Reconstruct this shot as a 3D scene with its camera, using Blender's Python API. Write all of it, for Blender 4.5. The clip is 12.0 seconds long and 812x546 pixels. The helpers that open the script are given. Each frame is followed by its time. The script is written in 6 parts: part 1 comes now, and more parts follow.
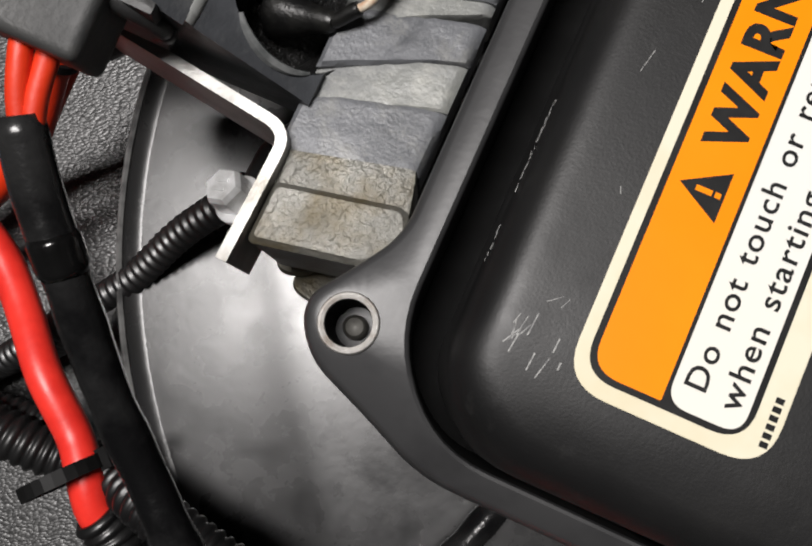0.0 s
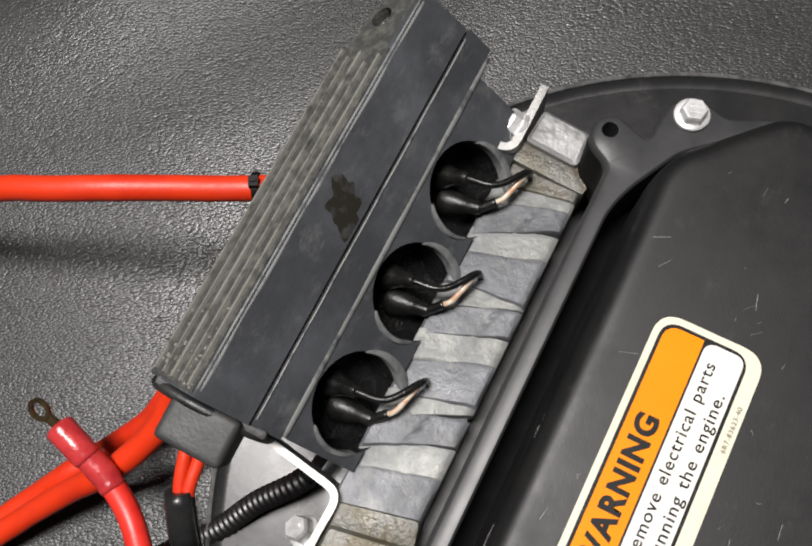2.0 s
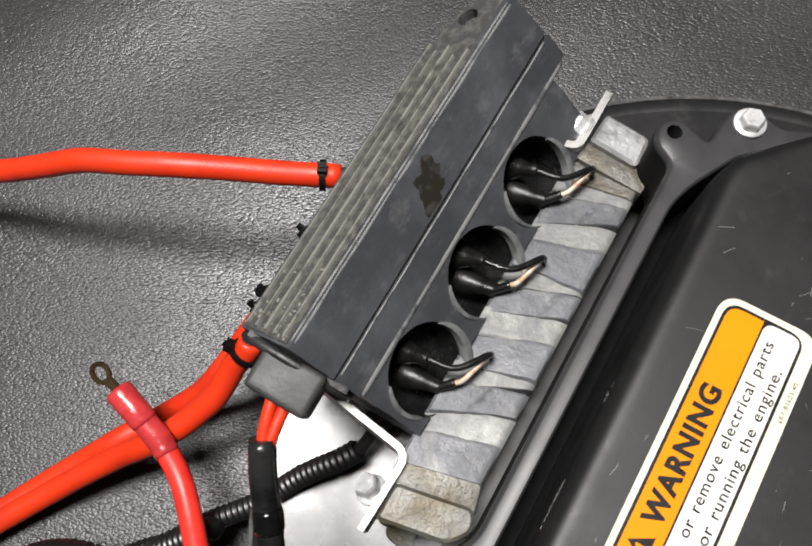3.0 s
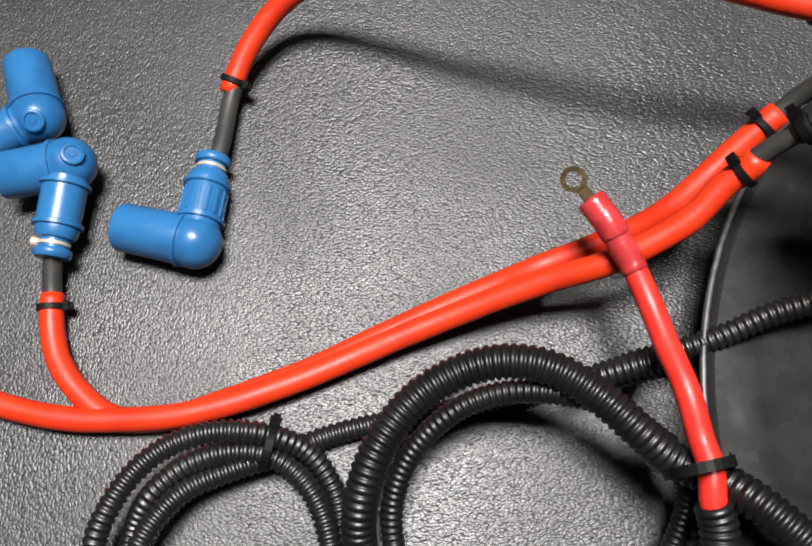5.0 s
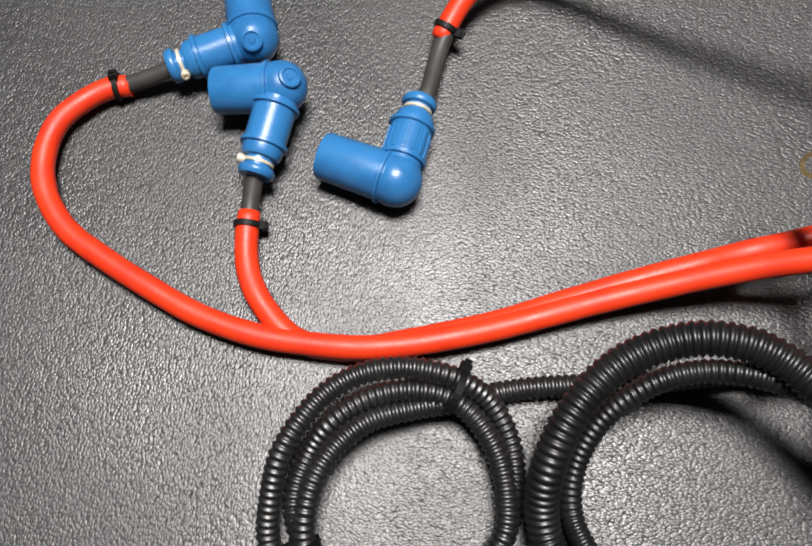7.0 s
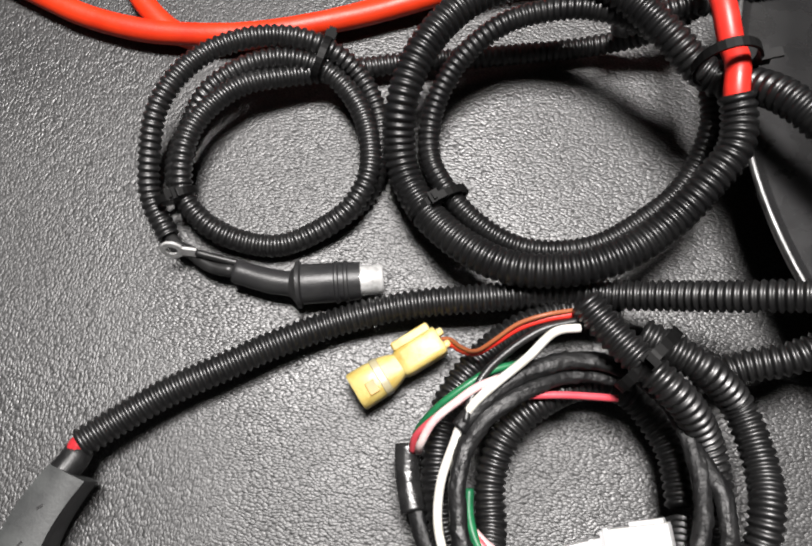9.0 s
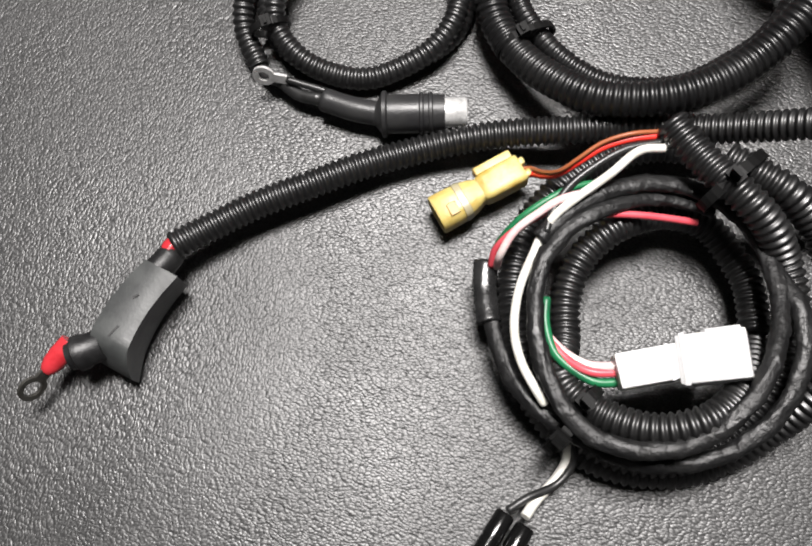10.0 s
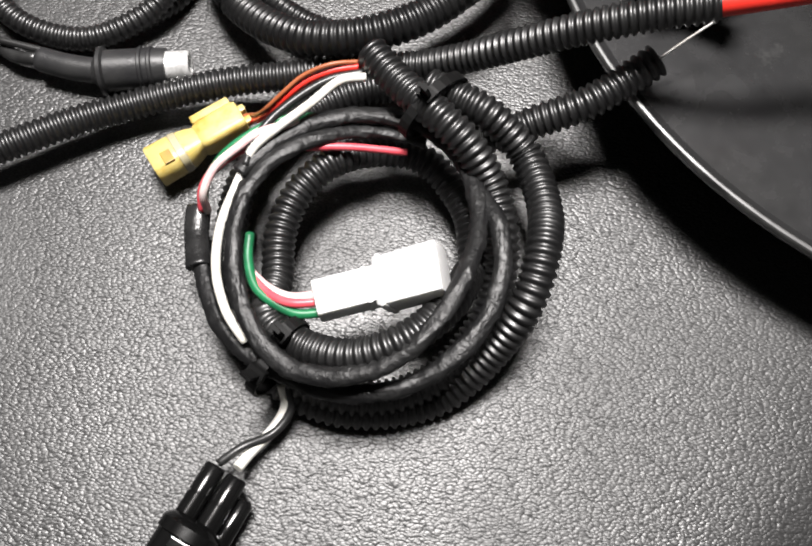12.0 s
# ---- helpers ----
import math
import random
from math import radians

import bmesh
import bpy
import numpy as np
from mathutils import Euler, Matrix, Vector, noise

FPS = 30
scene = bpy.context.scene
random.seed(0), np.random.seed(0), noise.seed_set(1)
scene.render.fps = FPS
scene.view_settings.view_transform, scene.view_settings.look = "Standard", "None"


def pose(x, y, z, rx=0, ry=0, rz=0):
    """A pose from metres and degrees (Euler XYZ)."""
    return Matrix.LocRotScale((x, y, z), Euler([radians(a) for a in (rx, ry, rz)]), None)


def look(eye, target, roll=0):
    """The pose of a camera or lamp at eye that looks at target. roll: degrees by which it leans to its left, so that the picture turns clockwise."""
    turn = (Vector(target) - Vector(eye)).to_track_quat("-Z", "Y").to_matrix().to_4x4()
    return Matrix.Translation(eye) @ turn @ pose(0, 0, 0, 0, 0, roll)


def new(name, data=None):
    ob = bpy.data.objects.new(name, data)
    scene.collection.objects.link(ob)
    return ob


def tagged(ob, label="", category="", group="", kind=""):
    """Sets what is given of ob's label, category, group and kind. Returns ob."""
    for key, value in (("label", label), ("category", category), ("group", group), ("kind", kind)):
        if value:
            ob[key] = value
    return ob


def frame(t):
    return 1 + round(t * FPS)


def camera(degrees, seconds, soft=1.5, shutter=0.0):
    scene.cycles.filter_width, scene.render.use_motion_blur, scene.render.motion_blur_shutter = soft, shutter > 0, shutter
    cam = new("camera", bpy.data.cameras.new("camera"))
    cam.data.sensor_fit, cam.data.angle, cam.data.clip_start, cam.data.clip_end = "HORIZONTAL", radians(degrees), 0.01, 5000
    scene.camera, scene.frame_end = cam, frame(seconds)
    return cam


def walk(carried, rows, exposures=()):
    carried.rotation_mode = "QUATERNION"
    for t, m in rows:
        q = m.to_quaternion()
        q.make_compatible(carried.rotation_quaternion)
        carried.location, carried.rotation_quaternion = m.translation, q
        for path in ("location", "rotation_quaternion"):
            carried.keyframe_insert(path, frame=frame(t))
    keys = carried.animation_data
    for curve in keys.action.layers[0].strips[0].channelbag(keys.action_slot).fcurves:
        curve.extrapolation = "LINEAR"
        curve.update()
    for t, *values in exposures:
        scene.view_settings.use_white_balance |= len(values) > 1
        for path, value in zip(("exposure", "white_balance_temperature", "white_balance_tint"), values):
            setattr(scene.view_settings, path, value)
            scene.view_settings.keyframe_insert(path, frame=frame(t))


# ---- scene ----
cam = camera(55.0, 12.0, soft=2.1)
EXPOSURES = [(0.0, -1.0), (1.0, -0.94), (2.5, -0.67), (4.3, -0.31), (6.0, -0.30), (9.0, -0.12), (11.0, -0.08), (12.0, 0.19)]
PATH = [
    (0, (0.234, 0.122, 0.211), (0.211, 0.296, -1.781), -18.7),
    (0.5, (0.23, 0.127, 0.233), (0.202, 0.471, -1.737), -13.1),
    (1, (0.236, 0.134, 0.261), (0.173, 0.6, -1.683), -15.4),
    (1.5, (0.248, 0.152, 0.273), (0.183, 0.618, -1.671), -16.7),
    (2, (0.25, 0.158, 0.286), (0.173, 0.651, -1.651), -17.4),
    (2.5, (0.247, 0.153, 0.295), (0.174, 0.684, -1.632), -15.6),
    (2.7, (0.241, 0.15, 0.297), (0.184, 0.693, -1.627), -12.6),
    (4.3, (0.126, 0.103, 0.281), (0.181, 0.783, -1.599), 2.5),
    (4.5, (0.112, 0.098, 0.277), (0.145, 0.763, -1.609), 2.0),
    (5, (0.076, 0.09, 0.268), (0.045, 0.709, -1.634), -0.7),
    (5.5, (0.037, 0.087, 0.257), (-0.008, 0.698, -1.647), -0.1),
    (6, (0.016, 0.091, 0.258), (-0.075, 0.696, -1.646), -2.3),
    (6.5, (0.01, 0.086, 0.266), (-0.092, 0.759, -1.615), 3.5),
    (7, (0.026, 0.071, 0.262), (-0.116, 0.666, -1.642), -2.5),
    (7.2, (0.038, 0.059, 0.254), (-0.105, 0.688, -1.639), -1.9),
    (8.8, (0.083, -0.016, 0.248), (-0.002, 0.592, -1.656), 1.0),
    (9, (0.082, -0.031, 0.247), (-0.014, 0.56, -1.662), -0.6),
    (9.5, (0.083, -0.058, 0.243), (-0.064, 0.478, -1.679), -6.1),
    (10, (0.079, -0.079, 0.24), (-0.118, 0.431, -1.684), -9.1),
    (10.5, (0.079, -0.099, 0.228), (-0.1, 0.402, -1.7), -3.5),
    (11, (0.096, -0.107, 0.222), (-0.077, 0.386, -1.708), -2.1),
    (11.5, (0.123, -0.106, 0.216), (0.019, 0.418, -1.711), 2.3),
    (12, (0.145, -0.098, 0.219), (0.1, 0.594, -1.657), 4.0),
]
walk(cam, [(t, look(eye, target, roll)) for t, eye, target, roll in PATH],
     exposures=EXPOSURES)

LAMP_W, WORLD_S = 74.0, 0.3
LEATHER_SCALE, LEATHER_BUMP, LEATHER_R0, LEATHER_SPEC = 1080.0, 0.00019, 0.40, 0.92
TRAY_X, TRAY_Y, TRAY_R, TRAY_H = 0.3175, 0.128, 154.0, 31.0
SLEEVE_R = 0.0042
BIG_TIE = (155, 108.5, 47.5)

# ---------------------------------------------------------------- cable runs: points along each, in millimetres
LEAD_C_CAP = [(-30.5, 187.7, 9.5), (-3, 182.5, 10.5), (-0.3, 216.1, 9.5), (1.5, 220.4, 8.5), (2.9, 242.4, 7.5)]
LEAD_C = [(1.8, 244.1, 7.3), (8.2, 259.5, 13.1), (20.6, 273.6, 21.5), (35.6, 278.1, 30.8), (55.9, 275, 39.3), (71.8, 271, 45), (85.8, 267.3, 50.5), (102.7, 264.1, 57.6), (120.1, 261.5, 64.3), (136.5, 257.5, 67.2), (153.1, 254.8, 67.6), (170, 253, 64.8), (187.6, 251, 61.5), (204.6, 249.1, 59.7)]
LEAD_C_WIRE = [(204.5, 248.6, 60.5), (211, 247, 61.5), (217.5, 245.5, 64)]
LEAD_A_CAP = [(-76.1, 252.9, 10.2), (-66.3, 228.6, 12), (-94.4, 211.8, 10.5), (-100, 208.9, 8), (-109.4, 204.8, 6)]
LEAD_A1 = [(-108.9, 204.5, 5.3), (-116.2, 202.1, 5.4), (-123.9, 195.5, 5.5), (-130.8, 185.1, 5.5), (-131.7, 171.1, 5.5), (-127.0, 157.7, 5.2), (-114.9, 145.0, 5), (-97.8, 136.7, 5.1), (-79.8, 129.7, 5.5), (-60.2, 123.2, 5.5)]
LEAD_A2 = [(-38.4, 119.9, 6), (-21.7, 120.2, 6.5), (-5.2, 121.7, 7.5), (11.2, 125.6, 8), (27.2, 131.4, 8), (42.8, 138.1, 7.5), (58.6, 145.6, 8), (74.5, 152.8, 10), (89.8, 158.9, 13.5), (104.7, 164.1, 19), (119.2, 168.3, 25.5)]
LEAD_A3 = [(135.3, 171.4, 34.9), (147.4, 176.2, 41.1), (158.6, 182.5, 47.6), (166.8, 191.1, 54.5), (172.2, 194.2, 59.6), (173.9, 196.4, 62.5)]
LEAD_A_WIRE = [(171.9, 195.5, 62), (177.6, 198.3, 67), (183.4, 200.2, 74)]
LEAD_B_CAP = [(-74, 204.1, 13), (-50.1, 208.8, 15), (-51.9, 174.3, 11.5), (-52.4, 171.2, 8.5), (-52.1, 163.4, 6)]
LEAD_B1 = [(-52.0, 163.0, 6), (-50.3, 151.0, 5), (-46.3, 140.0, 4.8), (-38.5, 130.3, 4.6)]
LEAD_B2 = [(-25.1, 121.3, 4.4), (-5.1, 121.7, 4.4), (11.3, 127.8, 4.4), (27.6, 134.3, 4.5), (43.5, 141.4, 5), (59.4, 149.9, 5.5), (74.8, 157.6, 7), (90.4, 164.7, 10), (104.6, 170.5, 14), (116.6, 174.6, 20)]
LEAD_B3 = [(133.4, 181.9, 20.2), (146.9, 186.4, 27.5), (156.8, 190.9, 37.3), (172.2, 204.6, 47.5), (184.4, 214.7, 56.5)]
LEAD_B_WIRE = [(182.4, 213.6, 55), (191.3, 218.6, 66), (198.4, 218.2, 81)]
BATT = [(122.3, 192.6, 50.7), (127.9, 186.4, 49.1), (133, 179.7, 48.3), (140, 169.3, 44.5), (145.5, 157.5, 42.4), (149.1, 145, 43.8), (153.2, 129.8, 47.6), (156.9, 115.7, 46)]
BATT2 = [(158.2, 109.5, 47.5), (158.4, 103.0, 47)]
BIG1 = [(158.6, 99.5, 46), (160.6, 94, 43.5), (160.8, 85, 41), (155.5, 75.5, 37), (147.5, 64.5, 32), (136, 53.5, 29.5), (121, 46, 27.5), (102.6, 44.6, 23.2), (87.7, 50.9, 18.2), (74.5, 61.4, 14), (65.7, 72.7, 13.4), (61.9, 81.9, 17.4), (61, 93.7, 25.6)]
BIG2 = [(64.6, 109, 31.5), (75, 125, 34.8), (88.9, 134.5, 36.5), (102.1, 137.8, 39.5), (115.5, 136, 42), (129, 128.5, 42.5), (140.5, 119, 41.5), (149, 112.5, 38.5), (156, 109, 37.5), (162.5, 106, 42), (169.5, 100.3, 48), (177, 93.3, 51), (190, 81, 52), (206, 70, 50), (225, 62, 46)]
MID1 = [(157.1, 111, 28.2), (159.5, 103, 24), (158.3, 92.5, 18), (152, 80, 15), (141.5, 69, 14.5), (130, 60, 14), (117.7, 55.2, 15), (103.5, 54.4, 15.5), (89.2, 61.3, 14.5), (79.5, 71, 12.6), (72.1, 82.7, 11.1)]
MID2 = [(70.6, 96.3, 14.6), (75.4, 111, 21.5), (87.9, 123.6, 29.3), (101.4, 129.4, 32.1), (115.9, 129.7, 36.3), (130.5, 127.5, 36), (143, 121.5, 35), (152, 115.5, 33.5)]
SM1 = [(152.1, 142.3, 30), (142.5, 138.6, 18), (122.4, 137.1, 6), (90.4, 128.4, 6), (57.6, 120.6, 6)]
SM0 = [(128.8, 136.4, 19), (147.9, 143.7, 22), (168, 149, 29), (183.8, 155.7, 38), (197.8, 159.3, 46), (203.2, 161.4, 48.5)]
SM2 = [(46.8, 117, 6.4), (31.6, 110, 10.6), (18.4, 104.8, 12.7), (6, 98.5, 15.1), (-1.7, 90.2, 15.9), (-6.4, 80.5, 16.8), (-7.9, 69.5, 15.4), (-5.8, 57.4, 11.1), (3.8, 49.1, 8.2), (15.4, 46.3, 6.1), (27.7, 47.1, 5.5), (38.8, 53.2, 6.4), (48.2, 61.9, 8.7), (52.8, 72.9, 11.4), (51.4, 84.8, 11.1)]
SM3 = [(46.5, 96.7, 10.6), (37.6, 106.4, 11.2), (28.1, 110.5, 13.7), (17.6, 110.2, 15.7), (7.2, 106.9, 15.2), (0.5, 102.7, 14), (-6.8, 95.2, 11.8), (-12.2, 84.5, 5.3), (-13.7, 70.3, 4), (-6.8, 57.2, 4.5), (8.4, 48.3, 4.7), (26.3, 46.8, 4.6), (41.6, 56.7, 4.7)]
SM4 = [(52.6, 69.8, 4), (54.8, 84.9, 4), (51.2, 100.6, 5.2), (42.3, 111.9, 9.8), (33.5, 115.5, 15.2), (24.8, 116.6, 18.6), (12, 115.7, 19.6), (0.5, 111.5, 19.7), (-8.2, 104.2, 20.7), (-14.3, 94.1, 21.7), (-18.5, 83, 19.8), (-19.4, 70.9, 14.7), (-17.8, 56.5, 7.7)]
SM5 = [(-9.7, 45, 4.5)]
PLUG = [(-1.1, 40.3, 6), (6.9, 36.2, 6.5), (15.6, 32.2, 7.5), (36.1, 34, 7.5), (56, 38.5, 7.5), (63.6, 39.9, 7.5)]
PLUG_TAIL = (15.5, 35.6, 7.5)
RINGT = [(-5.2, 38.6, 11), (2.3, 39.1, 10), (16.3, 37.9, 9)]
HOSE1 = [(-16.7, -25.3, 13.6), (-8, -16.7, 11.6), (4.7, -6, 11.1), (19.5, 3.9, 11.1), (34.1, 13.8, 10.3), (49.4, 22.7, 8.8), (65.1, 29.4, 10.2), (80.6, 33.8, 12.3), (96.1, 36.8, 14)]
HOSE2 = [(118.6, 41.6, 16.9), (133.6, 41.8, 19.5), (148.3, 41.8, 26.7), (162.1, 40.8, 36.9), (175.1, 40.3, 46.1), (186, 40.2, 52.6), (197, 40.7, 57.6)]
HOSE3 = [(209.6, 41.3, 62.5)]
FUSE = [(-16.3, -25.7, 12), (-17.8, -30.8, 13), (-19.9, -35.2, 14), (-28.3, -63.1, 14), (-38.9, -62.3, 13), (-42.4, -68.1, 12)]
FRING = [(-45.9, -76, 12)]
FRED = [(-40.8, -65.6, 13)]
COILP = [(121.9, 33.9, 35.9), (129, 27.1, 35.6), (137.2, 19.7, 36.8), (144.9, 13.7, 37.6), (152.9, 8.4, 33.9), (160.3, 1, 26.8), (164.5, -9.2, 23.5), (165.7, -20.4, 19), (163.6, -32.8, 15.7), (158.5, -42.5, 12.1), (150.3, -51.4, 10.1), (138.6, -57.3, 9.9), (125.7, -58.3, 9.9)]
COILP2 = [(111.3, -53.6, 10), (99.4, -43.2, 10), (91.7, -29.4, 10), (88, -13.8, 10), (88.8, 3, 10), (96.6, 17.7, 12)]
COILP3 = [(108, 29.3, 12), (121.9, 36, 14), (137.2, 37.9, 14)]
COILQ = [(139.3, 27.7, 32.2), (149.9, 23.1, 33.4), (156.4, 20.2, 33.3), (163.1, 16.9, 30), (169.4, 12, 26.2), (175, -3.5, 28.4), (175.2, -16.3, 31.8), (172.9, -30.3, 27.7), (164.8, -43.7, 13.5), (153.5, -54.5, 5)]
COILQ2 = [(138.9, -60.3, 6), (124.3, -61.1, 6), (111.1, -56.7, 6), (100, -46.7, 6)]
COILR = [(158.9, -16.5, 13.7), (155.8, -1.7, 12), (149.8, 7.4, 11), (142.2, 14, 11.9), (133.1, 15.4, 13.6), (123.8, 12.4, 16.5), (114, 5.2, 19.9), (106.3, -4.6, 17.7), (103.6, -17, 15.9), (105.3, -29.6, 16.1), (106.2, -43.5, 22.6), (117.7, -49.9, 24.6), (131, -51.8, 30.1), (143.1, -46.7, 34.1), (152.7, -35, 29.5), (157.4, -21.9, 19)]
TUBER = [(158, 20.5, 20), (164, 21.5, 22.5), (170.8, 24.2, 25.3), (183.5, 28.0, 31.5), (193.5, 34.4, 35.5), (201.0, 40.0, 39.0)]
LOOM1 = [(92, -5.8, 30), (98.9, 3.6, 30), (109.8, 13, 29), (123.6, 18.7, 27), (137.2, 18.4, 26), (147.5, 12, 27), (154.8, 0.8, 30), (157.6, -13.7, 34), (155.9, -27.2, 38), (151.8, -39, 39), (145.6, -48.5, 37), (136.5, -55.4, 34), (124.2, -58.3, 31), (113.3, -56, 29), (103.6, -47.6, 29), (97.2, -36.3, 29)]
LOOM1b = [(94.1, -23.6, 29), (94.4, -11.7, 29), (100.1, -0.9, 30), (109.7, 7.5, 29), (122.2, 14.4, 25), (134.3, 15.9, 23), (140.8, 15.1, 22)]
LOOM2 = [(156, -1.9, 30), (162.3, -12.2, 34), (164.8, -24.5, 34), (162.6, -37.3, 32), (156.3, -47.8, 30), (147.2, -55.5, 27), (135.3, -59.5, 25), (123.6, -60, 23), (111.9, -56.9, 22), (100, -51.3, 20), (91.3, -43.5, 18)]
LOOM2b = [(84.9, -32.2, 16), (79.8, -19.8, 14)]
SLEEVEL = [(78.6, -10.6, 14.5), (79.9, -19.1, 14.5), (83.2, -29.4, 16)]
W_BROWN = [(119.5, 31.1, 34), (111.9, 28.4, 35), (104.5, 25, 33), (99, 20.3, 30), (94.5, 17.2, 26), (90, 19.5, 18), (86.6, 22.8, 11.8), (84, 22.6, 10.8)]
W_RED = [(120, 30.2, 33), (112.6, 27.8, 33), (105.1, 24.4, 31), (99.4, 20, 28), (94.8, 17.2, 24), (90.4, 18.8, 16.5), (87.4, 21.2, 11.2), (85, 20.6, 10.6)]
W_BLK = [(121.2, 28.4, 33), (111.9, 24.7, 33), (103.6, 17.8, 32), (97.1, 9.8, 31), (94.2, 1.6, 31), (93.6, -4.2, 31)]
W_WHITE = [(122, 26.3, 34), (115.3, 24.3, 34), (108.1, 15.5, 34), (100.3, 7.2, 33), (95, 0.8, 32)]
W_WHITE2 = [(91.6, -8.9, 28), (89.3, -20.6, 26), (90.2, -32, 24), (93.6, -40.2, 24), (97.4, -45.7, 26), (102, -50.5, 24)]
W_GREEN = [(114.5, 16.4, 27), (105.8, 14.3, 29), (98.5, 11, 30), (92, 5.6, 30), (86.2, 0, 28), (82.6, -4.5, 24), (80.8, -7.8, 19), (80.9, -11.6, 16)]
W_PINK = [(110, 14, 27), (102.4, 9.8, 31), (95.4, 5.7, 32), (90.9, 1.5, 31), (85, -4.8, 29), (82.4, -11, 25), (82.1, -12.5, 16.5)]
W_RED2 = [(93.1, 3.1, 29), (89.4, -0.2, 29), (83.9, -5.2, 27), (80.7, -9.1, 22), (80.4, -12.6, 16.5)]
W_RED3 = [(106.9, 5.8, 27), (120.4, 8.3, 26), (136, 10, 24)]
W_C1 = [(99, -31.2, 24), (105, -35.5, 25), (111.6, -37.9, 27), (118.8, -37, 29)]
W_C2 = [(99.8, -32.6, 24.5), (105.6, -37.4, 26), (112.2, -39.8, 28), (119.4, -38.5, 28)]
W_C3 = [(97.3, -21, 25), (98.3, -28.5, 25), (102.1, -36.2, 25.5), (108.8, -40.4, 26), (114.2, -42.0, 26.5), (120.1, -40.8, 26.5)]
W_K1 = [(111.4, -57.8, 12), (112.6, -62.6, 7), (110.1, -69.2, 6), (105.8, -75.7, 7), (103.4, -80.6, 9)]
W_K2 = [(112.9, -58.1, 12), (114.4, -63, 8), (110.9, -69.9, 7), (103.4, -75.2, 9), (98.2, -80.1, 9)]
WHITECON = [(119.1, -38.7, 29), (134.4, -32.6, 30), (150, -28.3, 37)]
YELCON = [(62, 3.7, 8.5), (72.2, 13.3, 9), (86.2, 24.2, 10.5)]
BLKCON = [(101.2, -81.3, 8.5), (95.2, -96.9, 9), (89.6, -111.1, 9)]
SLV = [(186.5, 161.4, 111.4), (185.7, 152.7, 107.9), (186, 143.1, 104.8), (185.9, 132.3, 99.9), (186.6, 121.3, 96.3), (188.2, 108.5, 91.2), (189.9, 98.7, 89.1)]

# ---------------------------------------------------------------- room and light
lamp_data = bpy.data.lights.new("ceiling_light", "AREA")
lamp_data.shape, lamp_data.size, lamp_data.size_y = "RECTANGLE", 0.5, 0.36
lamp_data.energy, lamp_data.color = LAMP_W, (1.0, 0.962, 0.942)
lamp = new("ceiling_light", lamp_data)
lamp.matrix_world = look((0.07, 0.35, 1.6), (0.08, 0.1, 0.0))
world = bpy.data.worlds.new("world")
scene.world = world
world.use_nodes = True
world.node_tree.nodes["Background"].inputs[0].default_value = (0.8, 0.82, 0.85, 1)
world.node_tree.nodes["Background"].inputs[1].default_value = WORLD_S
scene.view_settings.exposure = 0.0


